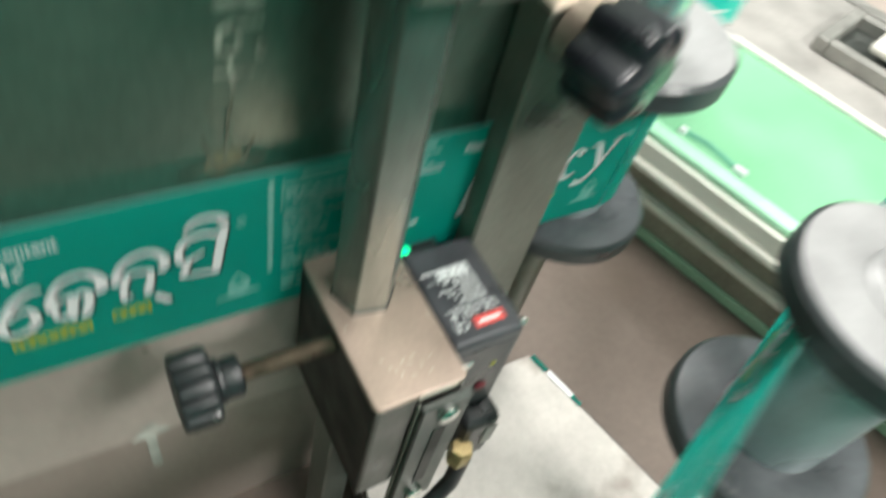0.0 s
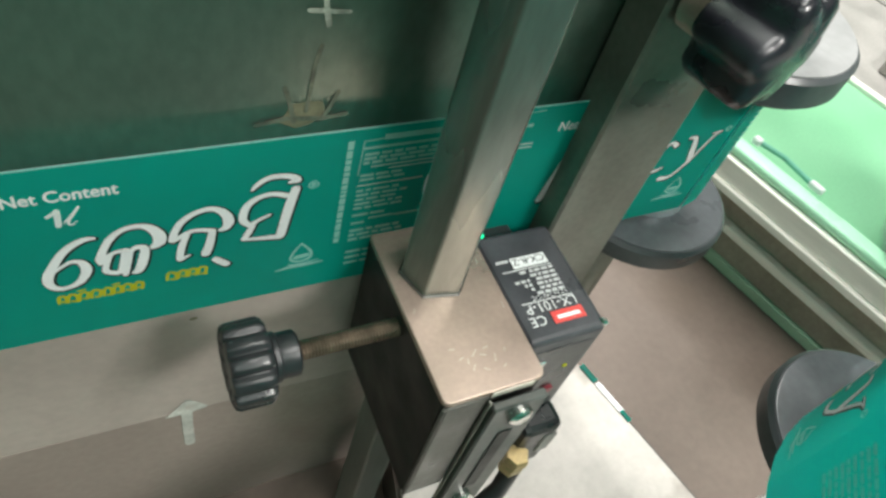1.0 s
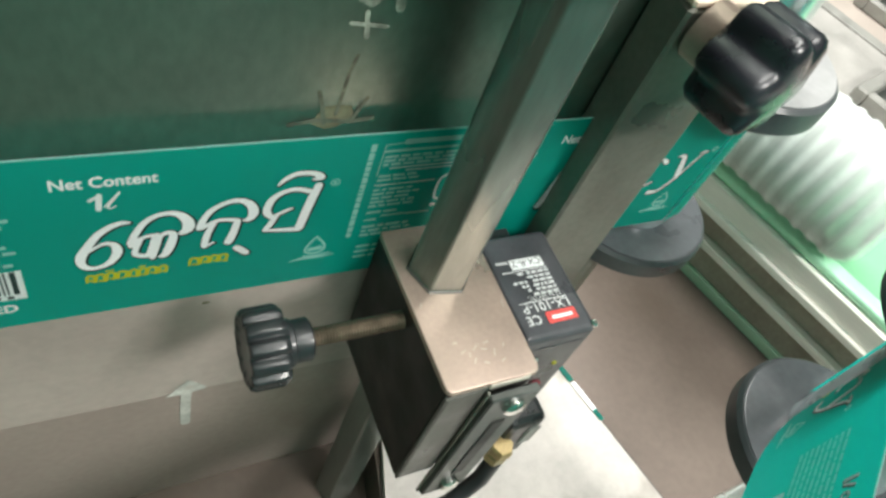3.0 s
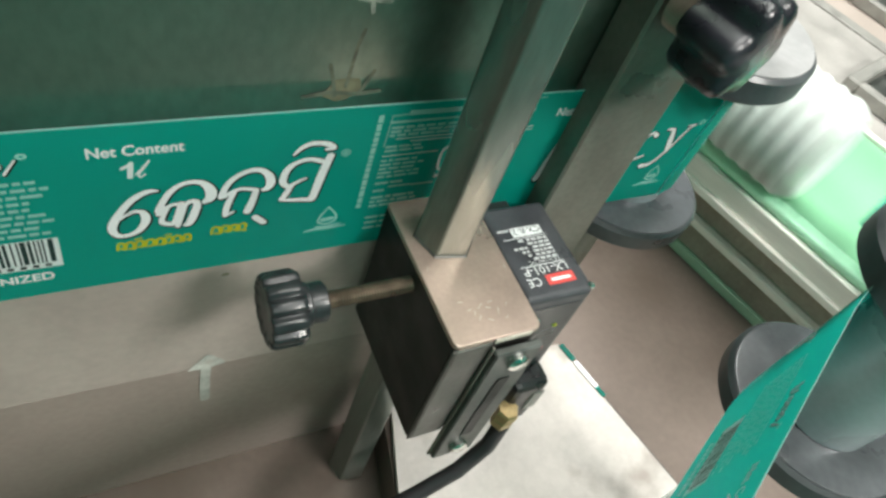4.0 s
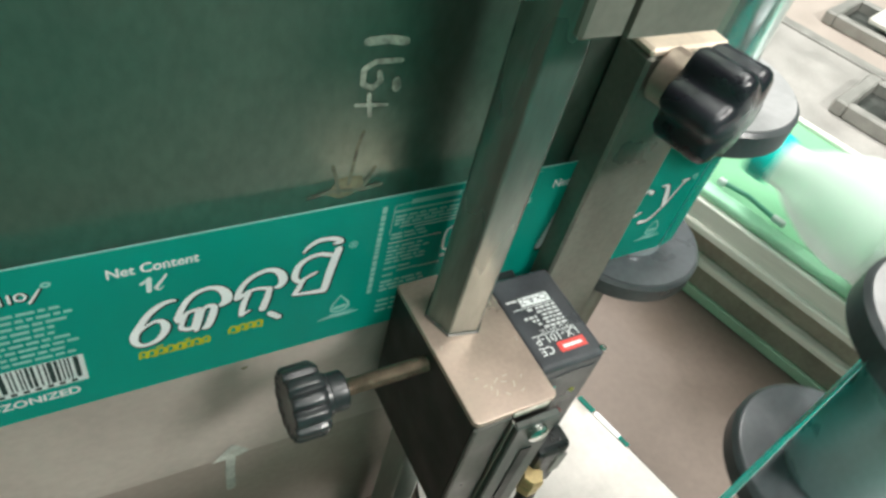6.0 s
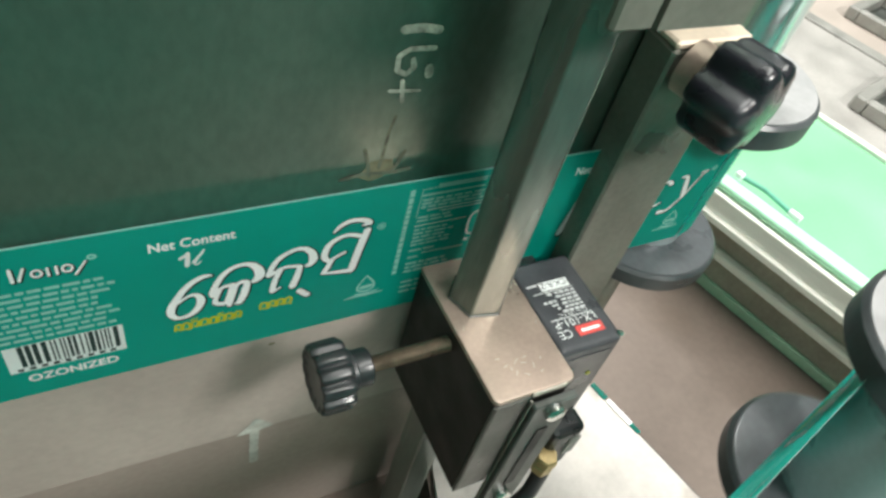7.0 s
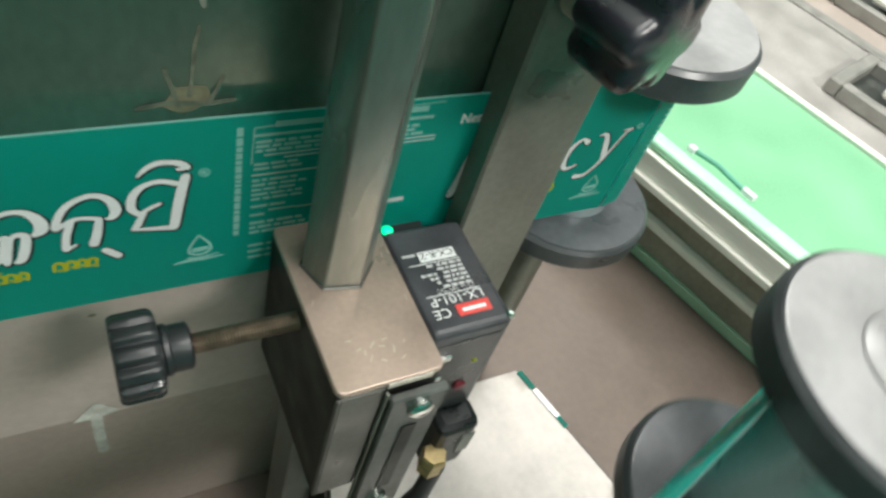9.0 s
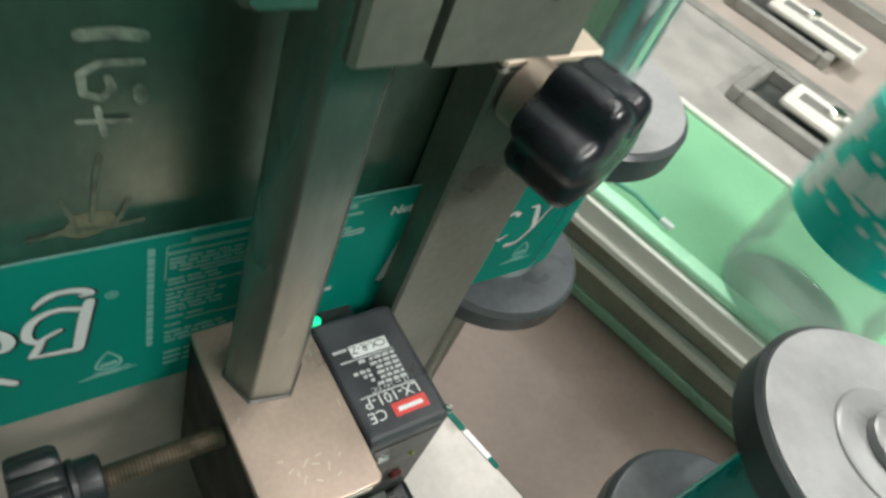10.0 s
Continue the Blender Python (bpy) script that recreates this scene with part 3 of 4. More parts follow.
text_rows(0.0106, 0.0260, 0.0660, 0.0712, 3, 5, 24, 0.0010)
text_rows(0.0106, 0.0300, 0.0560, 0.0630, 3, 5, 25, 0.0009)
brush((34.0, 88.4, 0.8), (30.6, 88.4, 0.8), (28.6, 86.2, 0.8), (28.8, 80.4, 0.8), (30.2, 78.8, 0.8), (33.6, 79.0, 0.8), edge=0)
ink([rect(0.0286, 0.0302, 0.0760, 0.0772)], 3, 2)
ink([rect(0.0430, 0.0520, 0.0700, 0.0715)], 3, 2)
words("Net Content", 0.0620, 0.0958, 0.0043, squeeze=0.88)
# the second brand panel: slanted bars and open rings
shape([(0.0668, 0.0690), (0.0700, 0.0880)], 0.0024)
shape([(0.0690, 0.0775), (0.0765, 0.0880)], 0.0012)
shape([(0.0690, 0.0775), (0.0760, 0.0690)], 0.0020)
brush((86.5, 77.0, 0.8), (83.5, 81.0, 1.0), (80.0, 76.0, 1.8), (82.0, 69.8, 1.4), (86.5, 71.2, 0.7))
brush((90.5, 69.2, 1.7), (92.5, 80.5, 1.7))
brush((92.2, 77.5, 1.0), (95.8, 81.2, 1.3), (98.0, 79.5, 1.8), (96.5, 69.2, 1.6))
brush((109.2, 82.6, 2.0), (107.0, 84.0, 1.0), (104.2, 81.0, 1.6), (103.4, 76.2, 2.1), (105.4, 72.4, 1.4), (109.0, 73.4, 0.8))
brush((113.0, 84.8, 0.7), (115.6, 84.4, 1.5), (117.6, 79.0, 2.2), (118.9, 74.4, 1.8))
brush((121.6, 85.6, 0.6), (124.8, 85.9, 0.6), (122.8, 84.2, 0.9), (118.9, 74.4, 1.2), (115.0, 68.6, 1.3), (111.0, 68.2, 2.0))
ink(stroke(arc(0.1272, 0.0866, 0.0009, 0.0009, 0, 360, 8), 0.0006), 5, 2)
round_script(79.0, 63.0, 4, 12)
drop_icon(120.6, 58.4)
# the bar code panel under a small line of plain bars and rings
brush((-86.4, 94.4, 0.8), (-86.4, 98.4, 0.8), edge=0.4)
brush((-85.2, 94.5, 0.7), (-83.8, 98.2, 0.6), edge=0.4)
for x in (-81.6, -75.6):
    brush(*((x + 1.0 * math.cos(radians(a)), 95.9 + 1.1 * math.sin(radians(a)), 0.55) for a in range(0, 361, 40)), edge=0.4, n=2)
brush((-79.4, 94.6, 0.6), (-79.4, 97.1, 0.6), edge=0.4)
brush((-77.7, 94.6, 0.6), (-77.7, 97.1, 0.6), edge=0.4)
brush((-71.8, 97.3, 0.5), (-74.2, 93.5, 0.7), edge=0.4)
ink(stroke(arc(-0.0705, 0.0982, 0.0008, 0.0006, 0, 360, 8), 0.0006), 5, 2)
text_rows(-0.1050, -0.0665, 0.0726, 0.0915, 9, 5, 11, 0.0010)
ink([rect(-0.0935, -0.0672, 0.0610, 0.0716)], 3, 2)
rnd = random.Random(5)
x = -0.0905
while x < -0.0690:
    w = rnd.choice((0.0004, 0.0007, 0.0011))
    ink([rect(x, x + w, 0.0630, 0.0714)], 2, 3)
    x += w + rnd.choice((0.0004, 0.0005, 0.0008))
for k in range(9):
    ink([rect(-0.0918 + 0.0026 * k, -0.0905 + 0.0026 * k, 0.0614, 0.0625)], 2, 3)
words("OZONIZED", -0.0905, 0.0562, 0.0040)


# print that runs past the end of one label starts the next
prints += [(m, layer, [(x - PITCH, z) for x, z in p]) for m, layer, p in prints if max(x for x, z in p) > PITCH / 2]


def cut(poly, x0, x1):
    """A convex outline clipped to x0 .. x1."""
    for bound, sign in ((x0, 1), (x1, -1)):
        out = []
        for p, q in zip(poly, poly[1:] + poly[:1]):
            a, b = (p[0] - bound) * sign, (q[0] - bound) * sign
            if a >= 0:
                out.append(p)
            if a * b < 0:
                f = a / (a - b)
                out.append((p[0] + f * (q[0] - p[0]), p[1] + f * (q[1] - p[1])))
        poly = out
        if len(poly) < 3:
            return None
    return poly


def film_piece(k):
    """One short length of film: teal face, pale back and the ink that falls on it; local x along the film."""
    u0 = -PITCH / 2 + STEP * k
    mid = u0 + STEP / 2
    verts, faces, mats = [], [], []

    def face(poly, y, m, flip=False):
        n = len(verts)
        verts.extend((a - mid, y, b) for a, b in poly)
        idx = list(range(n, n + len(poly)))
        area2 = sum(p[0] * q[1] - q[0] * p[1] for p, q in zip(poly, poly[1:] + poly[:1]))
        if (area2 < 0) != flip:
            idx.reverse()
        faces.append(idx), mats.append(m)

    face(rect(u0, u0 + STEP, Z_LOW, Z_TOP), 0.0, 0)
    face(rect(u0, u0 + STEP, Z_LOW, Z_TOP), 0.00012, 1, True)
    face(rect(u0, u0 + STEP, Z_TOP - 0.0004, Z_TOP), -0.00003, 5)
    for m, layer, poly in prints:
        if max(p[0] for p in poly) > u0 and min(p[0] for p in poly) < u0 + STEP:
            c = cut(poly, u0, u0 + STEP)
            if c:
                face(c, -0.00004 * layer - 0.0000008 * (len(faces) % 40), m)
    me = bpy.data.meshes.new("film_length")
    me.from_pydata(verts, [], faces)
    for m in INKS:
        me.materials.append(m)
    me.polygons.foreach_set("material_index", mats)
    me.update()
    return me


PIECES = [film_piece(k) for k in range(COUNT)]
film = thing("label_film", pose(0, 0, 0), "printed teal label film with white and yellow print", "label film")
LENGTHS = []  # (object, rest place along the film)
for n in range(-7, 2):
    for k in range(COUNT):
        s0 = n * PITCH - PITCH / 2 + STEP * (k + 0.5)
        if -1.58 < s0 < 0.235:
            ob = new("film_length", PIECES[k])
            ob.parent = film
            LENGTHS.append((ob, s0))

R_FILM = RC[1] + 0.0004


def on_film(s):
    """The pose on the film's way: straight along the plate, round the roller, and away behind the plate."""
    if s <= RC[0]:
        return pose(s, -0.0004, 0)
    a = (s - RC[0]) / R_FILM
    far = math.pi * 0.93
    if a <= far:
        return pose(RC[0] + R_FILM * math.sin(a), RC[1] - R_FILM * math.cos(a), 0, 0, 0, math.degrees(a))
    d = s - RC[0] - far * R_FILM
    return pose(RC[0] + R_FILM * math.sin(far) + d * math.cos(far), RC[1] - R_FILM * math.cos(far) + d * math.sin(far), 0, 0, 0, math.degrees(far))


# the free run of film that leaves the swinging roller
run = thing("film_run", pose(0, 0, 0), "loose printed teal film with a white back", "label film")
RUN = []  # (object, number of lengths past the bend)
for k in range(-9, 31):
    ob = new("film_length", PIECES[(k + 26) % COUNT])
    ob.parent = run
    RUN.append((ob, k))


def on_run(x, y, out, feed):
    """Poses of the lengths of film: a straight feed, a soft bend at (x, y), a straight way out."""
    heading = lambda k: radians(feed + (out - feed) * min(max((k + 2) / 4, 0.0), 1.0))
    way = {0: (x, y)}
    for step in (1, -1):
        px, py = x, y
        for k in range(step, 31 if step > 0 else -10, step):
            h0, h1 = heading(k - step), heading(k)
            px += step * STEP / 2 * (math.cos(h0) + math.cos(h1))
            py += step * STEP / 2 * (math.sin(h0) + math.sin(h1))
            way[k] = (px, py)
    return {k: pose(*p, 0, 0, 0, math.degrees(heading(k))) for k, p in way.items()}


wrap = bmesh.new()
for k in range(24):
    a0, a1 = radians(-60 + 155 * k / 24), radians(-60 + 155 * (k + 1) / 24)
    wrap.faces.new([wrap.verts.new((0.0172 * math.cos(a), 0.0172 * math.sin(a), z)) for a, z in ((a0, Z_LOW), (a1, Z_LOW), (a1, 0.1015), (a0, 0.1015))])
bmesh.ops.remove_doubles(wrap, verts=wrap.verts[:], dist=1e-5)
part("wrapped_film", wrap, M_FILM, swing, "teal film round the core", smooth=True)

# ---- conveyor ----
DECK_LOW = -0.130
conv = thing("conveyor", CV, "green belt conveyor in a grooved aluminium frame", "conveyor")
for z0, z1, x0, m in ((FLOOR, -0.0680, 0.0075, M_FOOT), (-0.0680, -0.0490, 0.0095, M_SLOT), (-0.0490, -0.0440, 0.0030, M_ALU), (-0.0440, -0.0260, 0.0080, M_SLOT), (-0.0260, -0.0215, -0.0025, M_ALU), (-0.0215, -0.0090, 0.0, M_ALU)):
    part("side_rib" if x0 < 0.0078 else "groove", box(x0, 0.0110, -1.0, 1.2, z0, z1, 0.0005), m, conv, "pale green foot rail" if m is M_FOOT else "")
part("belt", box(0.0112, 0.1362, -1.0, 1.2, -0.020, -0.0080, 0.0005), M_BELT, conv, "smooth green belt")
strip = part("wear_strip", box(0.0030, 0.0140, -1.0, 1.2, -0.0088, -0.0035, 0.0022, seg=3), M_STRIP, conv, "bright green rounded edge strip", smooth=True)
part("far_rail", box(0.1364, 0.1412, -1.0, 1.2, DECK_LOW, -0.0050, 0.0010), M_ALU, conv)
part("leg", box(0.02, 0.10, -0.9, -0.84, -0.90, FLOOR - 0.001, 0.001), M_ALU, conv)
part("leg", box(0.02, 0.10, 1.0, 1.06, -0.90, FLOOR - 0.001, 0.001), M_ALU, conv)
part("frame_bed", box(0.0112, 0.1360, -1.0, 1.2, FLOOR, -0.0205, 0.0005), M_BRACKET, conv)

pin = thing("guide_pin", CV @ pose(0.0150, 0.0420, -0.0010), "dark teal cord tied with white tape on the conveyor edge", "guide pin")
part("cord", tube([(0, 0.016, 0), (0.0015, 0.0, 0.001), (0, -0.018, 0)], 0.0014), M_GREENWALL, pin)
part("tape", box(-0.0020, 0.0020, 0.013, 0.018, -0.002, 0.002, 0.0008), M_WHITE, pin, "white tape wrap")
part("tape", box(-0.0018, 0.0018, -0.025, -0.017, -0.0018, 0.0018, 0.0007), M_WHITE, pin, "white tape wrap")

deck = thing("machine_deck", CV, "beige sheet metal deck beyond the conveyor", "machine deck", kind="structure")
DECK = -0.120
part("deck_sheet", box(0.1414, 1.9, -1.4, 1.6, DECK - 0.010, DECK, 0.001), M_DECK, deck)
part("deck_strip", box(0.1416, 0.555, -1.4, 1.6, DECK, DECK + 0.004, 0.001), M_GREYBAND, deck, "grey steel band")
part("deck_channel", box(0.556, 0.575, -1.4, 1.6, DECK, DECK + 0.006, 0.001), M_BRACKET, deck)


def slotted_bracket(at, label):
    b = thing("slotted_bracket", at, label, "bracket", "brackets on the deck")
    for x0, x1, y0, y1 in ((-0.050, 0.050, 0.060, 0.074), (-0.050, 0.050, -0.074, -0.060), (-0.050, -0.038, -0.060, 0.060), (0.038, 0.050, -0.060, 0.060)):
        part("frame_bar", box(x0, x1, y0, y1, 0, 0.016, 0.0018), M_BRACKET, b)
    part("recess", box(-0.038, 0.038, -0.060, 0.060, 0, 0.003, 0.0002), M_DARKBRK, b, "dark recessed floor")
    part("slider", box(-0.030, 0.026, -0.095, 0.030, 0.0162, 0.026, 0.003), M_ALU, b, "pale sliding plate")
    # the groove's shade is a greyer strip laid on the slider
    part("groove_shade", box(-0.012, 0.008, -0.090, 0.018, 0.0260, 0.0268, 0.0003), M_BRACKET, b)
    part("bolt", lathe([(0.009, 0.0268), (0.009, 0.034), (0.0075, 0.035)], 6), M_CHROME, b, at=pose(-0.002, -0.02, 0))
    return b


slotted_bracket(CV @ pose(0.466, 0.022, DECK + 0.004), "grey slotted bracket with a pale slider on the deck")
slotted_bracket(CV @ pose(0.680, 0.125, DECK), "grey slotted bracket with a pale slider on the deck")
rail = thing("deck_rail", CV @ pose(0.860, 0, DECK), "grey steel rail lying along the deck", "rail")
part("rail_bar", box(-0.014, 0.014, -0.8, 0.6, 0, 0.020, 0.001), M_BRACKET, rail)


# ---- bottles on the belt ----
def bottle(at, label):
    """A standing litre bottle: ribbed lower body, label round the middle, ribbed shoulder, cap."""
    b = thing("water_bottle", at, label, "bottle", "bottles on the belt")
    prof = [(0.022, 0.0), (0.034, 0.0), (0.0375, 0.005)]
    prof += [(0.0385 - 0.0012 * (k % 2), 0.009 + 0.0042 * k) for k in range(12)]
    prof += [(0.0380, 0.0575), (0.0380, 0.1135)]
    prof += [(0.0385 - 0.0011 * (k % 2), 0.117 + 0.0050 * k) for k in range(14)]
    prof += [(0.0380, 0.190), (0.0350, 0.208), (0.0260, 0.230), (0.0150, 0.246), (0.0135, 0.256)]
    part("shell", lathe(prof, 40), M_PET, b, "clear ribbed plastic", smooth=True)
    part("cap", lathe([(0.0150, 0.2562), (0.0155, 0.2572), (0.0155, 0.2690), (0.0140, 0.2705)], 36, 36, 0.03), M_TEALPRINT, b, "teal screw cap", smooth=True)
    sl = part("label_sleeve", lathe([(0.0386, 0.058), (0.0386, 0.113)], 48), M_TEALPRINT, b, "wrapped teal printed label", smooth=True)
    marks = bmesh.new()
    r2 = random.Random(3)
    for k in range(130):
        a, z0 = r2.uniform(0, 2 * math.pi), r2.uniform(0.064, 0.106)
        da, dz = r2.uniform(0.05, 0.28), r2.uniform(0.0008, 0.0028)
        if k % 6 == 0:
            da, dz = 0.34, 0.012
        for i in range(4):
            a0, a1 = a + da * i / 4, a + da * (i + 1) / 4
            marks.faces.new([marks.verts.new((0.0388 * math.cos(t), 0.0388 * math.sin(t), min(zz, 0.111))) for t, zz in ((a0, z0), (a1, z0 + 0.001), (a1, z0 + dz + 0.001), (a0, z0 + dz))])
    part("label_print", marks, M_WHITE, sl, "white print")["kind"] = "stuff"
    return b


labelled = bottle(CV @ pose(0.036, 0.30, -0.0078), "clear plastic water bottle with a teal label standing on the belt")
first = bottle(CV @ pose(0.036, 0.05, -0.0078), "clear plastic water bottle with a teal label standing on the belt")


def lying_bottle(at):
    """A bottle on its side on the belt's edge, base first; its axis runs along the belt."""
    b = thing("water_bottle", at, "clear ribbed plastic water bottle lying on the belt", "bottle", "bottles on the belt")
    lay = pose(0, 0, 0, -90, 0, 0)
    prof = [(0.012, 0.004), (0.020, 0.0), (0.026, 0.001), (0.0300, 0.007)]
    prof += [(0.0302 - 0.0010 * (k % 2), 0.011 + 0.0045 * k) for k in range(30)]
    prof += [(0.0300, 0.150), (0.0270, 0.166), (0.0190, 0.184), (0.0125, 0.194), (0.0120, 0.202)]
    shell = part("shell", lathe(prof, 40), M_LYING, b, "clear ribbed plastic", smooth=True, at=lay)
    for k in range(15):
        z = 0.011 + 0.009 * k
        part("rib", lathe([(0.0296, z - 0.0016), (0.0306, z - 0.0005), (0.0306, z + 0.0005), (0.0296, z + 0.0016)], 32), M_RIB, shell, smooth=True)
    part("base_ring", lathe([(0.0190, -0.0004), (0.0210, -0.0010), (0.0245, 0.0004)], 32), M_RIB, shell, smooth=True)
    part("cap", lathe([(0.0135, 0.2022), (0.0142, 0.2032), (0.0142, 0.2140), (0.0128, 0.2150), (0.0, 0.2152)], 36, 36, 0.03), M_TEALPRINT, b, "teal screw cap", smooth=True, at=lay)
    return b


ON_SIDE = 0.0278
lying = [lying_bottle(CV @ pose(0.016, 0.5 + 0.3 * k, ON_SIDE)) for k in range(3)]

# ---- small parts: clamp, sensor, cable ----
front = part("front_channel", box(0.0172, 0.0285, -0.0502, -0.0493, 0.0120, 0.0652, 0.0004), M_WORNEDGE, clamp, "dark worn front edge")
part("corner_bevel", box(0.0163, 0.0176, -0.0503, -0.0492, 0.0120, 0.0652, 0.0005), M_WORNEDGE, clamp, "bare bevelled corner")
part("channel_lip", box(0.0281, 0.0289, -0.0514, -0.0503, -0.0060, 0.0640, 0.0002), M_POST, clamp)
part("top_edge", box(0.0285, 0.0400, -0.0503, -0.0499, 0.0650, 0.0669, 0.0001), M_SCRATCH, clamp, "bright worn edge")
for k, (x, y, a, n) in enumerate(((0.0285, -0.0395, 40, 0.0022), (0.0305, -0.0405, -20, 0.0016), (0.0270, -0.0430, 55, 0.0018), (0.0330, -0.0420, 70, 0.0020), (0.0250, -0.0400, 20, 0.0014), (0.0345, -0.0445, 30, 0.0012), (0.0405, -0.0150, 80, 0.0015), (0.0190, -0.0250, 60, 0.0016), (0.0262, -0.0412, 75, 0.0012), (0.0318, -0.0388, 10, 0.0014), (0.0298, -0.0442, -35, 0.0015), (0.0362, -0.0405, 62, 0.0010), (0.0236, -0.0372, -10, 0.0013), (0.0415, -0.0290, 85, 0.0018))):
    part("scratch", box(-n / 2, n / 2, -0.00011, 0.00011, 0, 0.00010, 0), M_SCRATCH, clamp, at=pose(x, y, 0.0672, 0, 0, a))
brk = thing("sensor_bracket", pose(0, 0, 0), "dark grey slotted steel bracket screwed to the clamp block", "bracket")
part("plate", box(0.0290, 0.0440, -0.0530, -0.0504, -0.0060, 0.0625, 0.0005), M_DARKBRK, brk)
# near-black strip on the plate, painted for the slot's inner shade
part("slot", box(0.0345, 0.0385, -0.0534, -0.0531, 0.0100, 0.0480, 0.0001), M_BLKSIDE, brk)
for x, z in ((0.0370, 0.0575), (0.0365, 0.0010)):
    part("screw", lathe([(0.0032, 0), (0.0032, 0.0014), (0.0022, 0.0022)], 20), M_CHROME, brk, smooth=True, at=pose(x, -0.0530, z, 90, 0, 0))
part("lens_hood", box(0.0500, 0.0600, -0.0062, 0.0, 0.0480, 0.0600, 0.0006), M_BLACK, sensor)
part("light_base", box(0.0452, 0.0500, -0.0062, -0.0024, 0.0540, 0.0622, 0.0006), M_BLACK, sensor)
part("status_light", lathe([(0.0016, 0), (0.0016, 0.0008), (0.0008, 0.0014)], 16), M_LED, sensor, "lit green status light", at=pose(0.0474, -0.0042, 0.0622))
part("corner_screw", lathe([(0.0011, 0), (0.0011, 0.0006), (0.0006, 0.0012)], 14), M_CHROME, sensor, at=pose(0.0672, -0.0396, 0.0646))
part("window_frame", box(0.0470, 0.0655, -0.0412, -0.0410, 0.0280, 0.0600, 0.0001), M_BLACK, sensor)
part("red_button", lathe([(0.0019, 0), (0.0019, 0.0008), (0.0014, 0.0011)], 20), M_DULLRED, sensor, "dull red button", at=pose(0.0600, -0.0411, 0.0350, 90, 0, 0))
part("grey_button", box(0.0485, 0.0520, -0.0422, -0.0412, 0.0530, 0.0555, 0.0003), M_CHROME, sensor)
part("grey_button", box(0.0485, 0.0515, -0.0422, -0.0412, 0.0430, 0.0450, 0.0003), M_CHROME, sensor)
part("indicator", lathe([(0.0008, 0), (0.0007, 0.0005)], 12), M_YELLOW, sensor, "small yellow indicator", at=pose(0.0610, -0.0411, 0.0480, 90, 0, 0))


def flat(polys, z, parent, name, m, at, label=""):
    bm = bmesh.new()
    for p in polys:
        a2 = sum(a[0] * b[1] - b[0] * a[1] for a, b in zip(p, p[1:] + p[:1]))
        q = p if a2 > 0 else p[::-1]
        bm.faces.new([bm.verts.new((x, y, z)) for x, y in q])
    return part(name, bm, m, parent, label, at=at)


# printing on the sensor's top reads along its length
TOP = pose(0.0660, -0.0405, 0.0652, 0, 0, 90)
rows = []
for k in range(6):
    rnd = random.Random(20 + k)
    x = 0.0128 + 0.0014 * k
    for y0, y1 in ((0.0042, 0.0108), (0.0126, 0.0126 + 0.0012 * ((k * 5) % 4))):
        y = y0
        while y < y1:
            w = rnd.uniform(0.0008, 0.0020)
            rows.append([(x, y), (x + 0.0009, y), (x + 0.0009, y + w), (x, y + w)])
            y += w + 0.0004
flat(rows, 0.0001, sensor, "small_print", M_INK, TOP)["kind"] = "stuff"


def sensor_text(text, size, along, across, m=M_WHITE):
    """Text whose lines run across the sensor; along: metres from its front edge."""
    flat(letters(text, size), 0.0001, sensor, "printed_text", m, TOP @ pose(along, across, 0, 0, 0, 90))


sensor_text("LX-101-P", 0.0040, 0.0105, 0.0028)
sensor_text("12 to 24V DC", 0.0019, 0.0127, 0.0040, M_INK)
sensor_text("CE", 0.0040, 0.0068, 0.0140)
flat([[(0.0036, 0.0026), (0.0072, 0.0026), (0.0072, 0.0122), (0.0036, 0.0122)]], 0.00008, sensor, "red_badge", M_RED, TOP)
flat([[(0.0047, 0.0040), (0.0058, 0.0040), (0.0058, 0.0108), (0.0047, 0.0108)]], 0.00016, sensor, "badge_bar", M_WHITE, TOP)
flat([[(0.0108, 0.0030), (0.0111, 0.0030), (0.0111, 0.0185), (0.0108, 0.0185)], [(0.0211, 0.0040), (0.0214, 0.0040), (0.0214, 0.0190), (0.0211, 0.0190)]], 0.0001, sensor, "printed_line", M_WHITE, TOP)
flat([[(0.0218, 0.0045), (0.0252, 0.0045), (0.0252, 0.0152), (0.0218, 0.0152)]], 0.00008, sensor, "white_panel", M_WHITE, TOP)
sensor_text("CX-R-Z", 0.0030, 0.0248, 0.0050, M_BLACK)
flat([[(0.0242, 0.0158), (0.0250, 0.0158), (0.0250, 0.0196), (0.0242, 0.0196)]], 0.0001, sensor, "printed_bar", M_INK, TOP)

cable = thing("sensor_cable", pose(0, 0, 0), "black sensor cable with a yellow brass gland", "cable")
part("cord", tube([(0.0600, -0.0440, 0.0080), (0.0608, -0.0475, -0.0060), (0.0570, -0.0505, -0.0190), (0.0470, -0.0525, -0.0310), (0.0320, -0.0535, -0.0400), (0.0130, -0.0545, -0.0500), (-0.0120, -0.0570, -0.0680), (-0.0600, -0.0680, -0.0900), (-0.1600, -0.0900, -0.0968)], 0.0031, 14), M_CABLE, cable, smooth=True)
part("plug_body", box(0.0560, 0.0700, -0.0480, -0.0380, -0.0080, 0.0190, 0.0025, seg=2), M_BLACK, cable)
part("plug_latch", box(0.0640, 0.0690, -0.0486, -0.0478, 0.0020, 0.0140, 0.0004), M_BRACKET, cable, "grey latch")
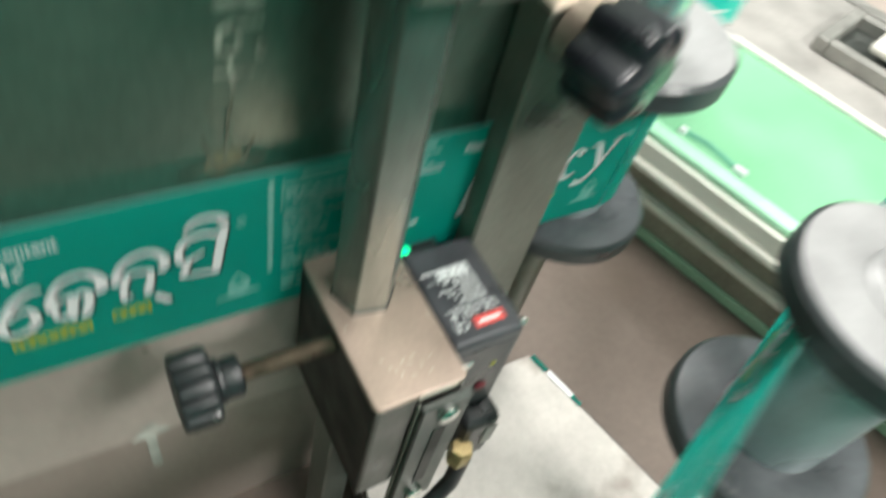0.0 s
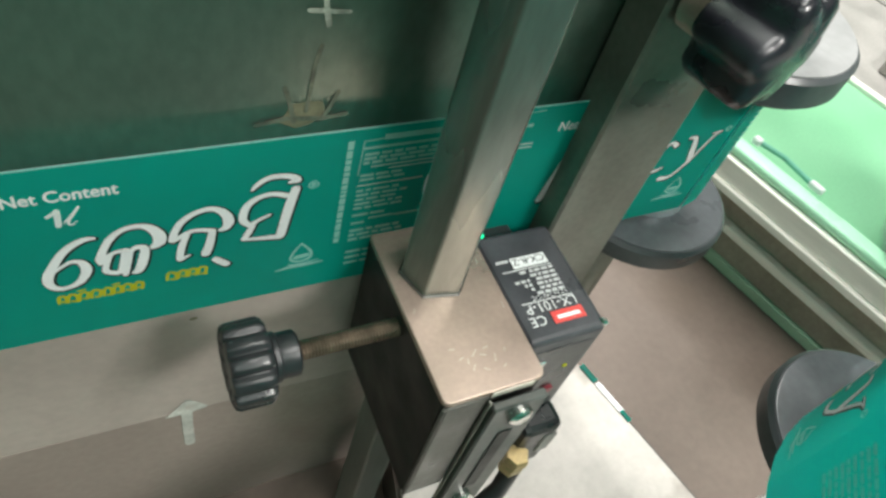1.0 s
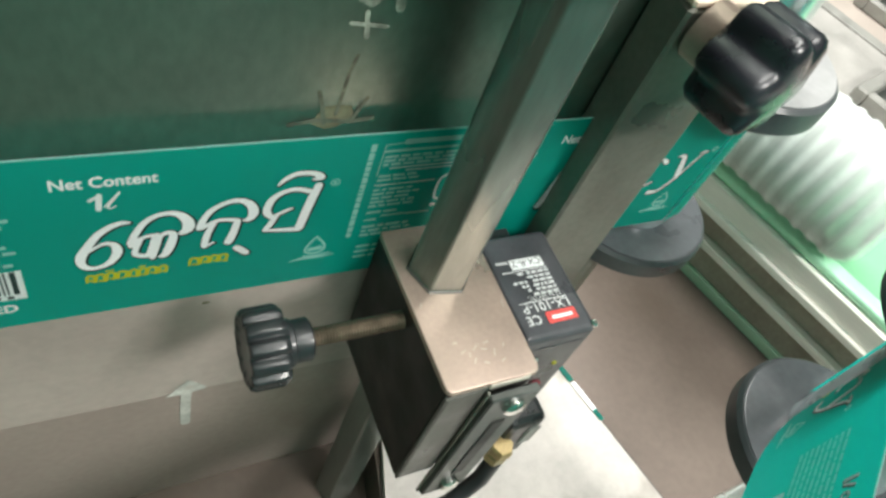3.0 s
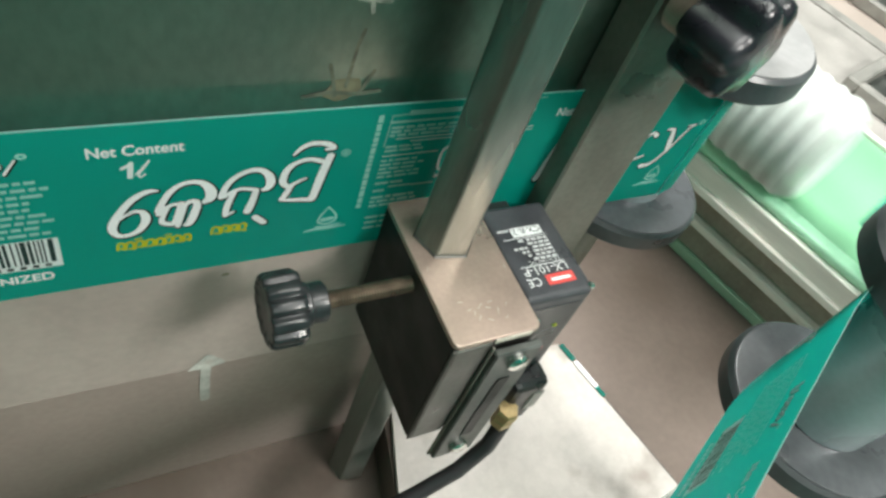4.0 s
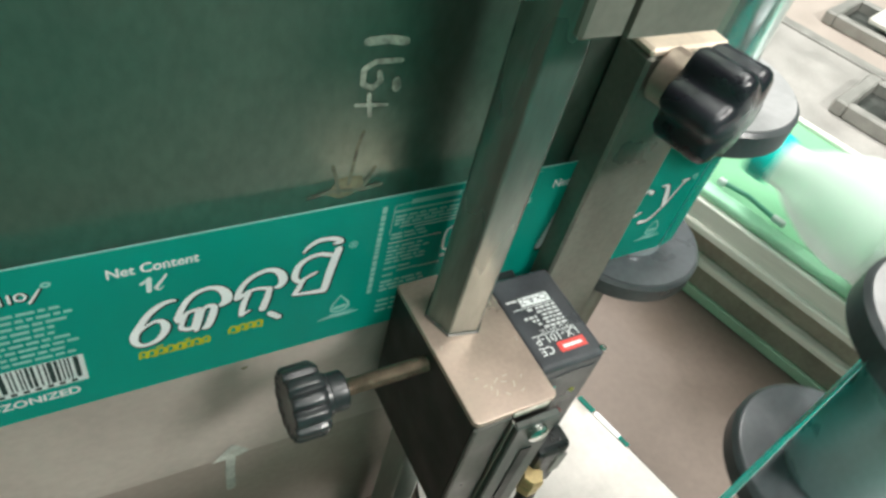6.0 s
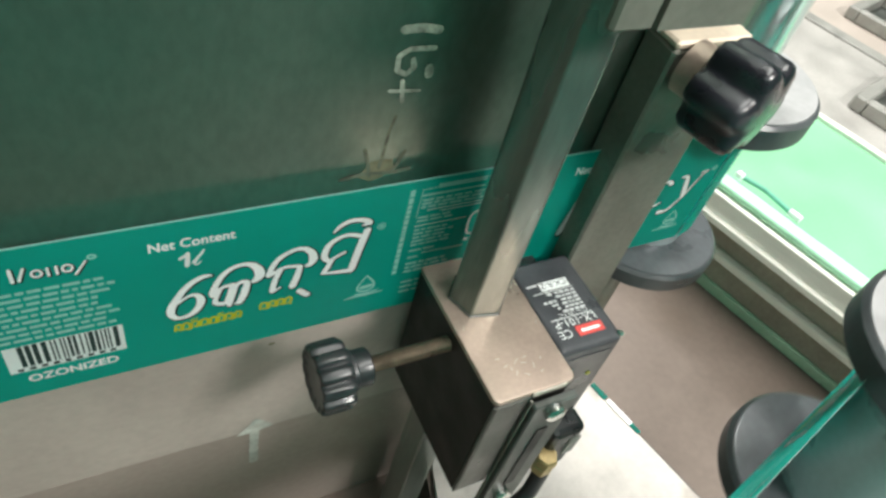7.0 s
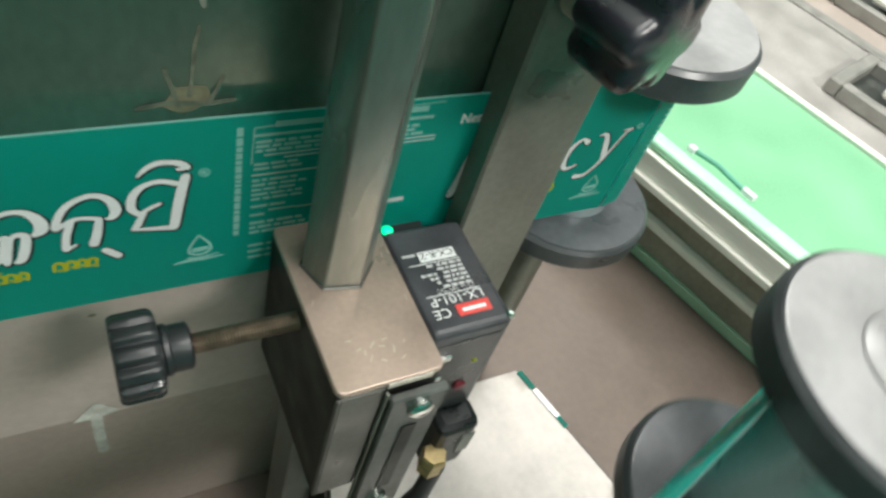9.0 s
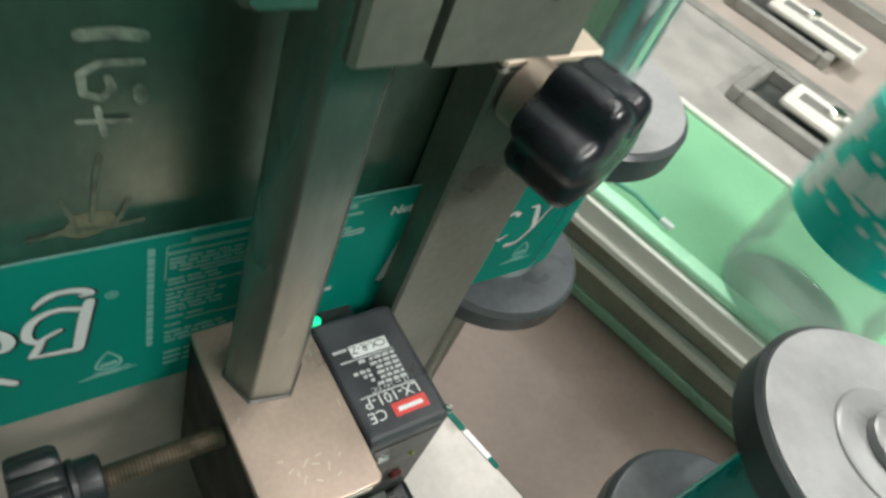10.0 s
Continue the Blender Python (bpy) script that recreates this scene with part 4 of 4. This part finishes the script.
part("brass_gland", lathe([(0.0036, 0), (0.0042, 0.001), (0.0042, 0.0045), (0.0034, 0.0055), (0.0040, 0.0062), (0.0040, 0.0095), (0.0032, 0.0105)], 6), M_BRASS, cable, "yellow brass gland", at=pose(0.0560, -0.0490, 0.0085, 180, 0, 0))

# ---- upper clamp on the rod ----
upper = thing("upper_clamp", pose(0, 0, 0), "grey steel clamp plates on the upper rod", "clamp")
part("plate", box(0.0168, 0.0268, -0.0345, -0.0318, 0.1690, 0.2400, 0.0008), M_POST, upper)
part("plate", slab([(0.0278, -0.0345), (0.0500, -0.0345), (0.0500, -0.0318), (0.0278, -0.0318)], 0.1690, 0.2400), M_POST, upper)
part("cross_bar", box(0.0170, 0.0500, -0.0316, 0.0, 0.1900, 0.2200, 0.001), M_POST, upper)
part("bolt", lathe([(0.0042, 0), (0.0042, 0.0060), (0.0036, 0.0066)], 6), M_CHROME, upper, at=pose(0.0120, -0.0300, 0.1790, 0, -90, 0))

# ---- marks painted on the guide plate ----


def painted(polys, y, m, name, label=""):
    bm = bmesh.new()
    for k, p in enumerate(polys):
        a2 = sum(a[0] * b[1] - b[0] * a[1] for a, b in zip(p, p[1:] + p[:1]))
        bm.faces.new([bm.verts.new((x, y - 0.000008 * k, z)) for x, z in (p if a2 > 0 else p[::-1])])
    return part(name, bm, m, plate, label)


chalk = stroke([(-0.0018, 0.1472), (0.0028, 0.1474), (0.0068, 0.1466)], 0.0022)
chalk += stroke([(0.0066, 0.1420), (0.0005, 0.1422), (-0.0020, 0.1405), (-0.0018, 0.1368), (0.0006, 0.1356), (0.0024, 0.1372), (0.0018, 0.1394)], 0.0014)
chalk += stroke([(0.0064, 0.1368), (0.0066, 0.1350)], 0.0022)
chalk += stroke([(-0.0028, 0.1314), (0.0048, 0.1306)], 0.0010) + stroke([(0.0000, 0.1340), (0.0010, 0.1280)], 0.0011)
painted(chalk, 0.00385, M_CHALK, "chalk_mark", "pale painted stroke marks")
thin = stroke([(0.0002, 0.1235), (-0.0008, 0.1190), (-0.0012, 0.1135), (-0.0018, 0.1075)], 0.0009)
thin += stroke([(-0.0065, 0.1142), (-0.0050, 0.1090), (-0.0042, 0.1050)], 0.0010) + stroke([(0.0047, 0.1120), (0.0030, 0.1075), (0.0015, 0.1050)], 0.0010)
thin += stroke([(-0.0120, 0.1052), (-0.0060, 0.1062), (0.0020, 0.1052), (0.0070, 0.1058)], 0.0012)
painted(thin, 0.00380, M_FAINT, "chalk_arrow", "thin scratched arrow")
smear = [[(-0.0060 + 0.0045 * math.cos(a * 0.7) * (1 + 0.3 * math.sin(3 * a)) + 0.004, 0.1068 + 0.0042 * math.sin(a * 0.7) * (1 + 0.25 * math.cos(5 * a))) for a in range(9)]]
painted(smear, 0.00390, M_OCHRE, "paint_smear", "ochre paint smear")
arrow = [[(-0.0384, -0.0142), (-0.0318, -0.0052), (-0.0306, -0.0056), (-0.0254, -0.0122), (-0.0258, -0.0134), (-0.0320, -0.0146)]] + stroke([(-0.0318, -0.0110), (-0.0322, -0.0240), (-0.0320, -0.0372)], 0.0034)
painted(arrow, 0.0036, M_ARROW, "painted_arrow", "pale grey painted arrow")
painted([[(-0.0272 + 0.0012 * math.cos(a), 0.0392 + 0.0007 * math.sin(a)) for a in range(6)]], 0.00385, M_OCHRE, "rust_spot", "small rust spot")

edge = thing("edge_tape", pose(0, 0, 0), "scraps of white and teal tape on the sheet's edge", "tape")
part("white_scrap", box(-0.0015, 0.0015, -0.009, 0.008, 0, 0.0005, 0.0002), M_WHITE, edge, at=pose(0.1500, -0.0165, FLOOR + 0.0036, 0, 0, 14))
part("teal_scrap", box(-0.0015, 0.0015, -0.005, 0.005, 0, 0.0006, 0.0002), M_FILM, edge, at=pose(0.1466, -0.0030, FLOOR + 0.0036, 0, 0, 14))
part("teal_scrap", box(-0.0012, 0.0012, -0.003, 0.003, 0, 0.0006, 0.0002), M_FILM, edge, at=pose(0.1527, -0.0275, FLOOR + 0.0036, 0, 0, 14))

# ---- what moves ----
STROKES = (4.17, 5.13, 6.19, 7.20, 8.22, 9.23)
LAST = 0.50


def advance(t):
    """How far the film has run at t: one label a stroke, quick between soft ends."""
    total = 0.0
    for t0 in STROKES:
        x = min(max((t - t0) / LAST, 0.0), 1.0)
        r = 0.2
        v = 1 / (1 - r)
        total += PITCH * (v * x * x / (2 * r) if x < r else v * (x - r / 2) if x < 1 - r else 1 - v * (1 - x) ** 2 / (2 * r))
    return total


SWING = [
    (0.0, 0.1360, -0.0915, 200), (0.1, 0.1390, -0.0905, 204), (0.3, 0.1425, -0.0900, 208), (0.8, 0.1428, -0.0902, 208), (1.0, 0.1428, -0.0904, 208), (1.1, 0.1412, -0.0860, 187),
    (1.2, 0.1410, -0.0815, 186.4), (1.3, 0.1405, -0.0797, 186.5), (1.4, 0.1408, -0.0820, 187.5), (1.5, 0.1412, -0.0870, 194), (1.6, 0.1418, -0.0885, 204),
    (2.0, 0.1425, -0.0880, 204), (2.1, 0.1425, -0.0870, 190), (2.2, 0.1420, -0.0865, 183), (2.5, 0.1420, -0.0871, 182.6), (2.6, 0.1424, -0.0880, 185),
    (2.7, 0.1426, -0.0890, 198), (2.8, 0.1428, -0.0895, 204), (3.1, 0.1428, -0.0900, 206), (3.2, 0.1420, -0.0890, 183), (3.5, 0.1420, -0.0880, 183),
    (3.7, 0.1425, -0.0890, 203), (4.0, 0.1420, -0.0900, 204), (4.2, 0.1370, -0.0920, 196),
]

SWING += [
    (4.3, 0.1301, -0.0937, 193.7),
    (4.4, 0.116, -0.1, 192.1),
    (4.5, 0.1027, -0.1069, 194.7),
    (4.7, 0.102, -0.108, 188.6),
    (4.9, 0.1115, -0.1006, 193.6),
    (5.0, 0.125, -0.096, 195.3),
    (5.1, 0.134, -0.093, 195.1),
    (5.2, 0.138, -0.0917, 192.3),
    (5.35, 0.125, -0.098, 190.2),
    (5.5, 0.103, -0.107, 189.6),
    (5.7, 0.104, -0.106, 189.1),
    (6.0, 0.13, -0.095, 191.9),
    (6.3, 0.1381, -0.0914, 193.0),
    (6.5, 0.1091, -0.1037, 194.7),
    (6.7, 0.103, -0.108, 188.8),
    (7.0, 0.1187, -0.0989, 193.9),
    (7.25, 0.134, -0.093, 192.2),
    (7.5, 0.1112, -0.1029, 194.8),
    (7.7, 0.104, -0.107, 190.3),
    (8.0, 0.1248, -0.0958, 192.6),
    (8.1, 0.13, -0.0945, 191.9),
    (8.2, 0.135, -0.0935, 194.0),
    (8.3, 0.134, -0.0935, 193.7),
    (8.5, 0.112, -0.102, 193.2),
    (8.8, 0.0964, -0.1203, 185.3),
    (9.0, 0.1138, -0.1006, 195.7),
    (9.3, 0.1377, -0.0942, 190.3),
    (9.5, 0.1179, -0.0998, 188.6),
    (9.7, 0.116, -0.102, 182.6),
    (10.0, 0.1273, -0.1003, 182.4),
]


# times at which the free film bends over the roller: bend, heading out, heading in
BEND = {
    0.3: (0.1130, -0.0757, 210, 185.5), 0.8: (0.1070, -0.0812, 225, 187), 1.0: (0.1070, -0.0812, 225, 187), 1.6: (0.1120, -0.0780, 203, 186), 2.0: (0.1120, -0.0780, 203, 186),
    2.8: (0.1160, -0.0820, 211, 190), 3.1: (0.1160, -0.0820, 211, 190), 3.7: (0.1130, -0.0780, 205, 187), 4.0: (0.1130, -0.0780, 205, 187),
}


def motions():
    times = [0.0]
    for t0 in STROKES:
        times += [round(t0 * FPS) / FPS + k / FPS for k in range(-1, 17)]
    times = sorted({round(t, 4) for t in times if t <= 10.0} | {10.0})
    for ob, s0 in LENGTHS:
        walk(ob, [(t, on_film(s0 + advance(t))) for t in times])
    walk(swing, [(t, pose(x, y, 0)) for t, x, y, a in SWING])
    ways = []
    for t, x, y, a in SWING:
        back = 0.03
        ways.append((t, on_run(*BEND[t]) if t in BEND else on_run(x - back, y + 0.0174 - back * math.tan(radians(a - 180)), a, a)))
    for ob, k in RUN:
        walk(ob, [(t, way[k]) for t, way in ways])
    belt = lambda x, y: CV @ pose(x, y, -0.0078)
    walk(first, [(0.0, belt(0.036, 0.110)), (0.3, belt(0.036, 0.060)), (0.6, belt(0.036, 0.020)), (1.0, belt(0.036, -0.05)), (2.0, belt(0.036, -0.30)), (10.0, belt(0.036, -0.90))])
    # base of each lying bottle along the belt
    for c, ride in zip(lying, (
        ((0.0, 0.70), (2.4, 0.110), (2.8, 0.022), (3.0, -0.018), (3.2, -0.060), (4.0, -0.235), (4.5, -0.345), (10.0, -0.95)),
        ((0.0, 1.00), (3.9, 0.035), (4.4, -0.083), (4.7, -0.153), (4.9, -0.200), (5.1, -0.247), (5.6, -0.360), (10.0, -0.70)),
        ((0.0, 1.15), (4.9, 0.098), (5.1, 0.055), (5.4, -0.010), (5.8, -0.105), (6.2, -0.210), (6.3, -0.235), (6.45, -0.330), (10.0, -0.45)),
    )):
        walk(c, [(t, CV @ pose(0.016, y, ON_SIDE)) for t, y in ride])
    walk(labelled, [(0.0, belt(0.036, 0.95)), (6.0, belt(0.036, 0.46)), (9.3, belt(0.036, 0.150)), (9.5, belt(0.036, 0.090)), (9.7, belt(0.036, 0.022)), (9.8, belt(0.036, 0.000)), (9.9, belt(0.036, -0.025)), (10.0, belt(0.036, -0.048))])


motions()
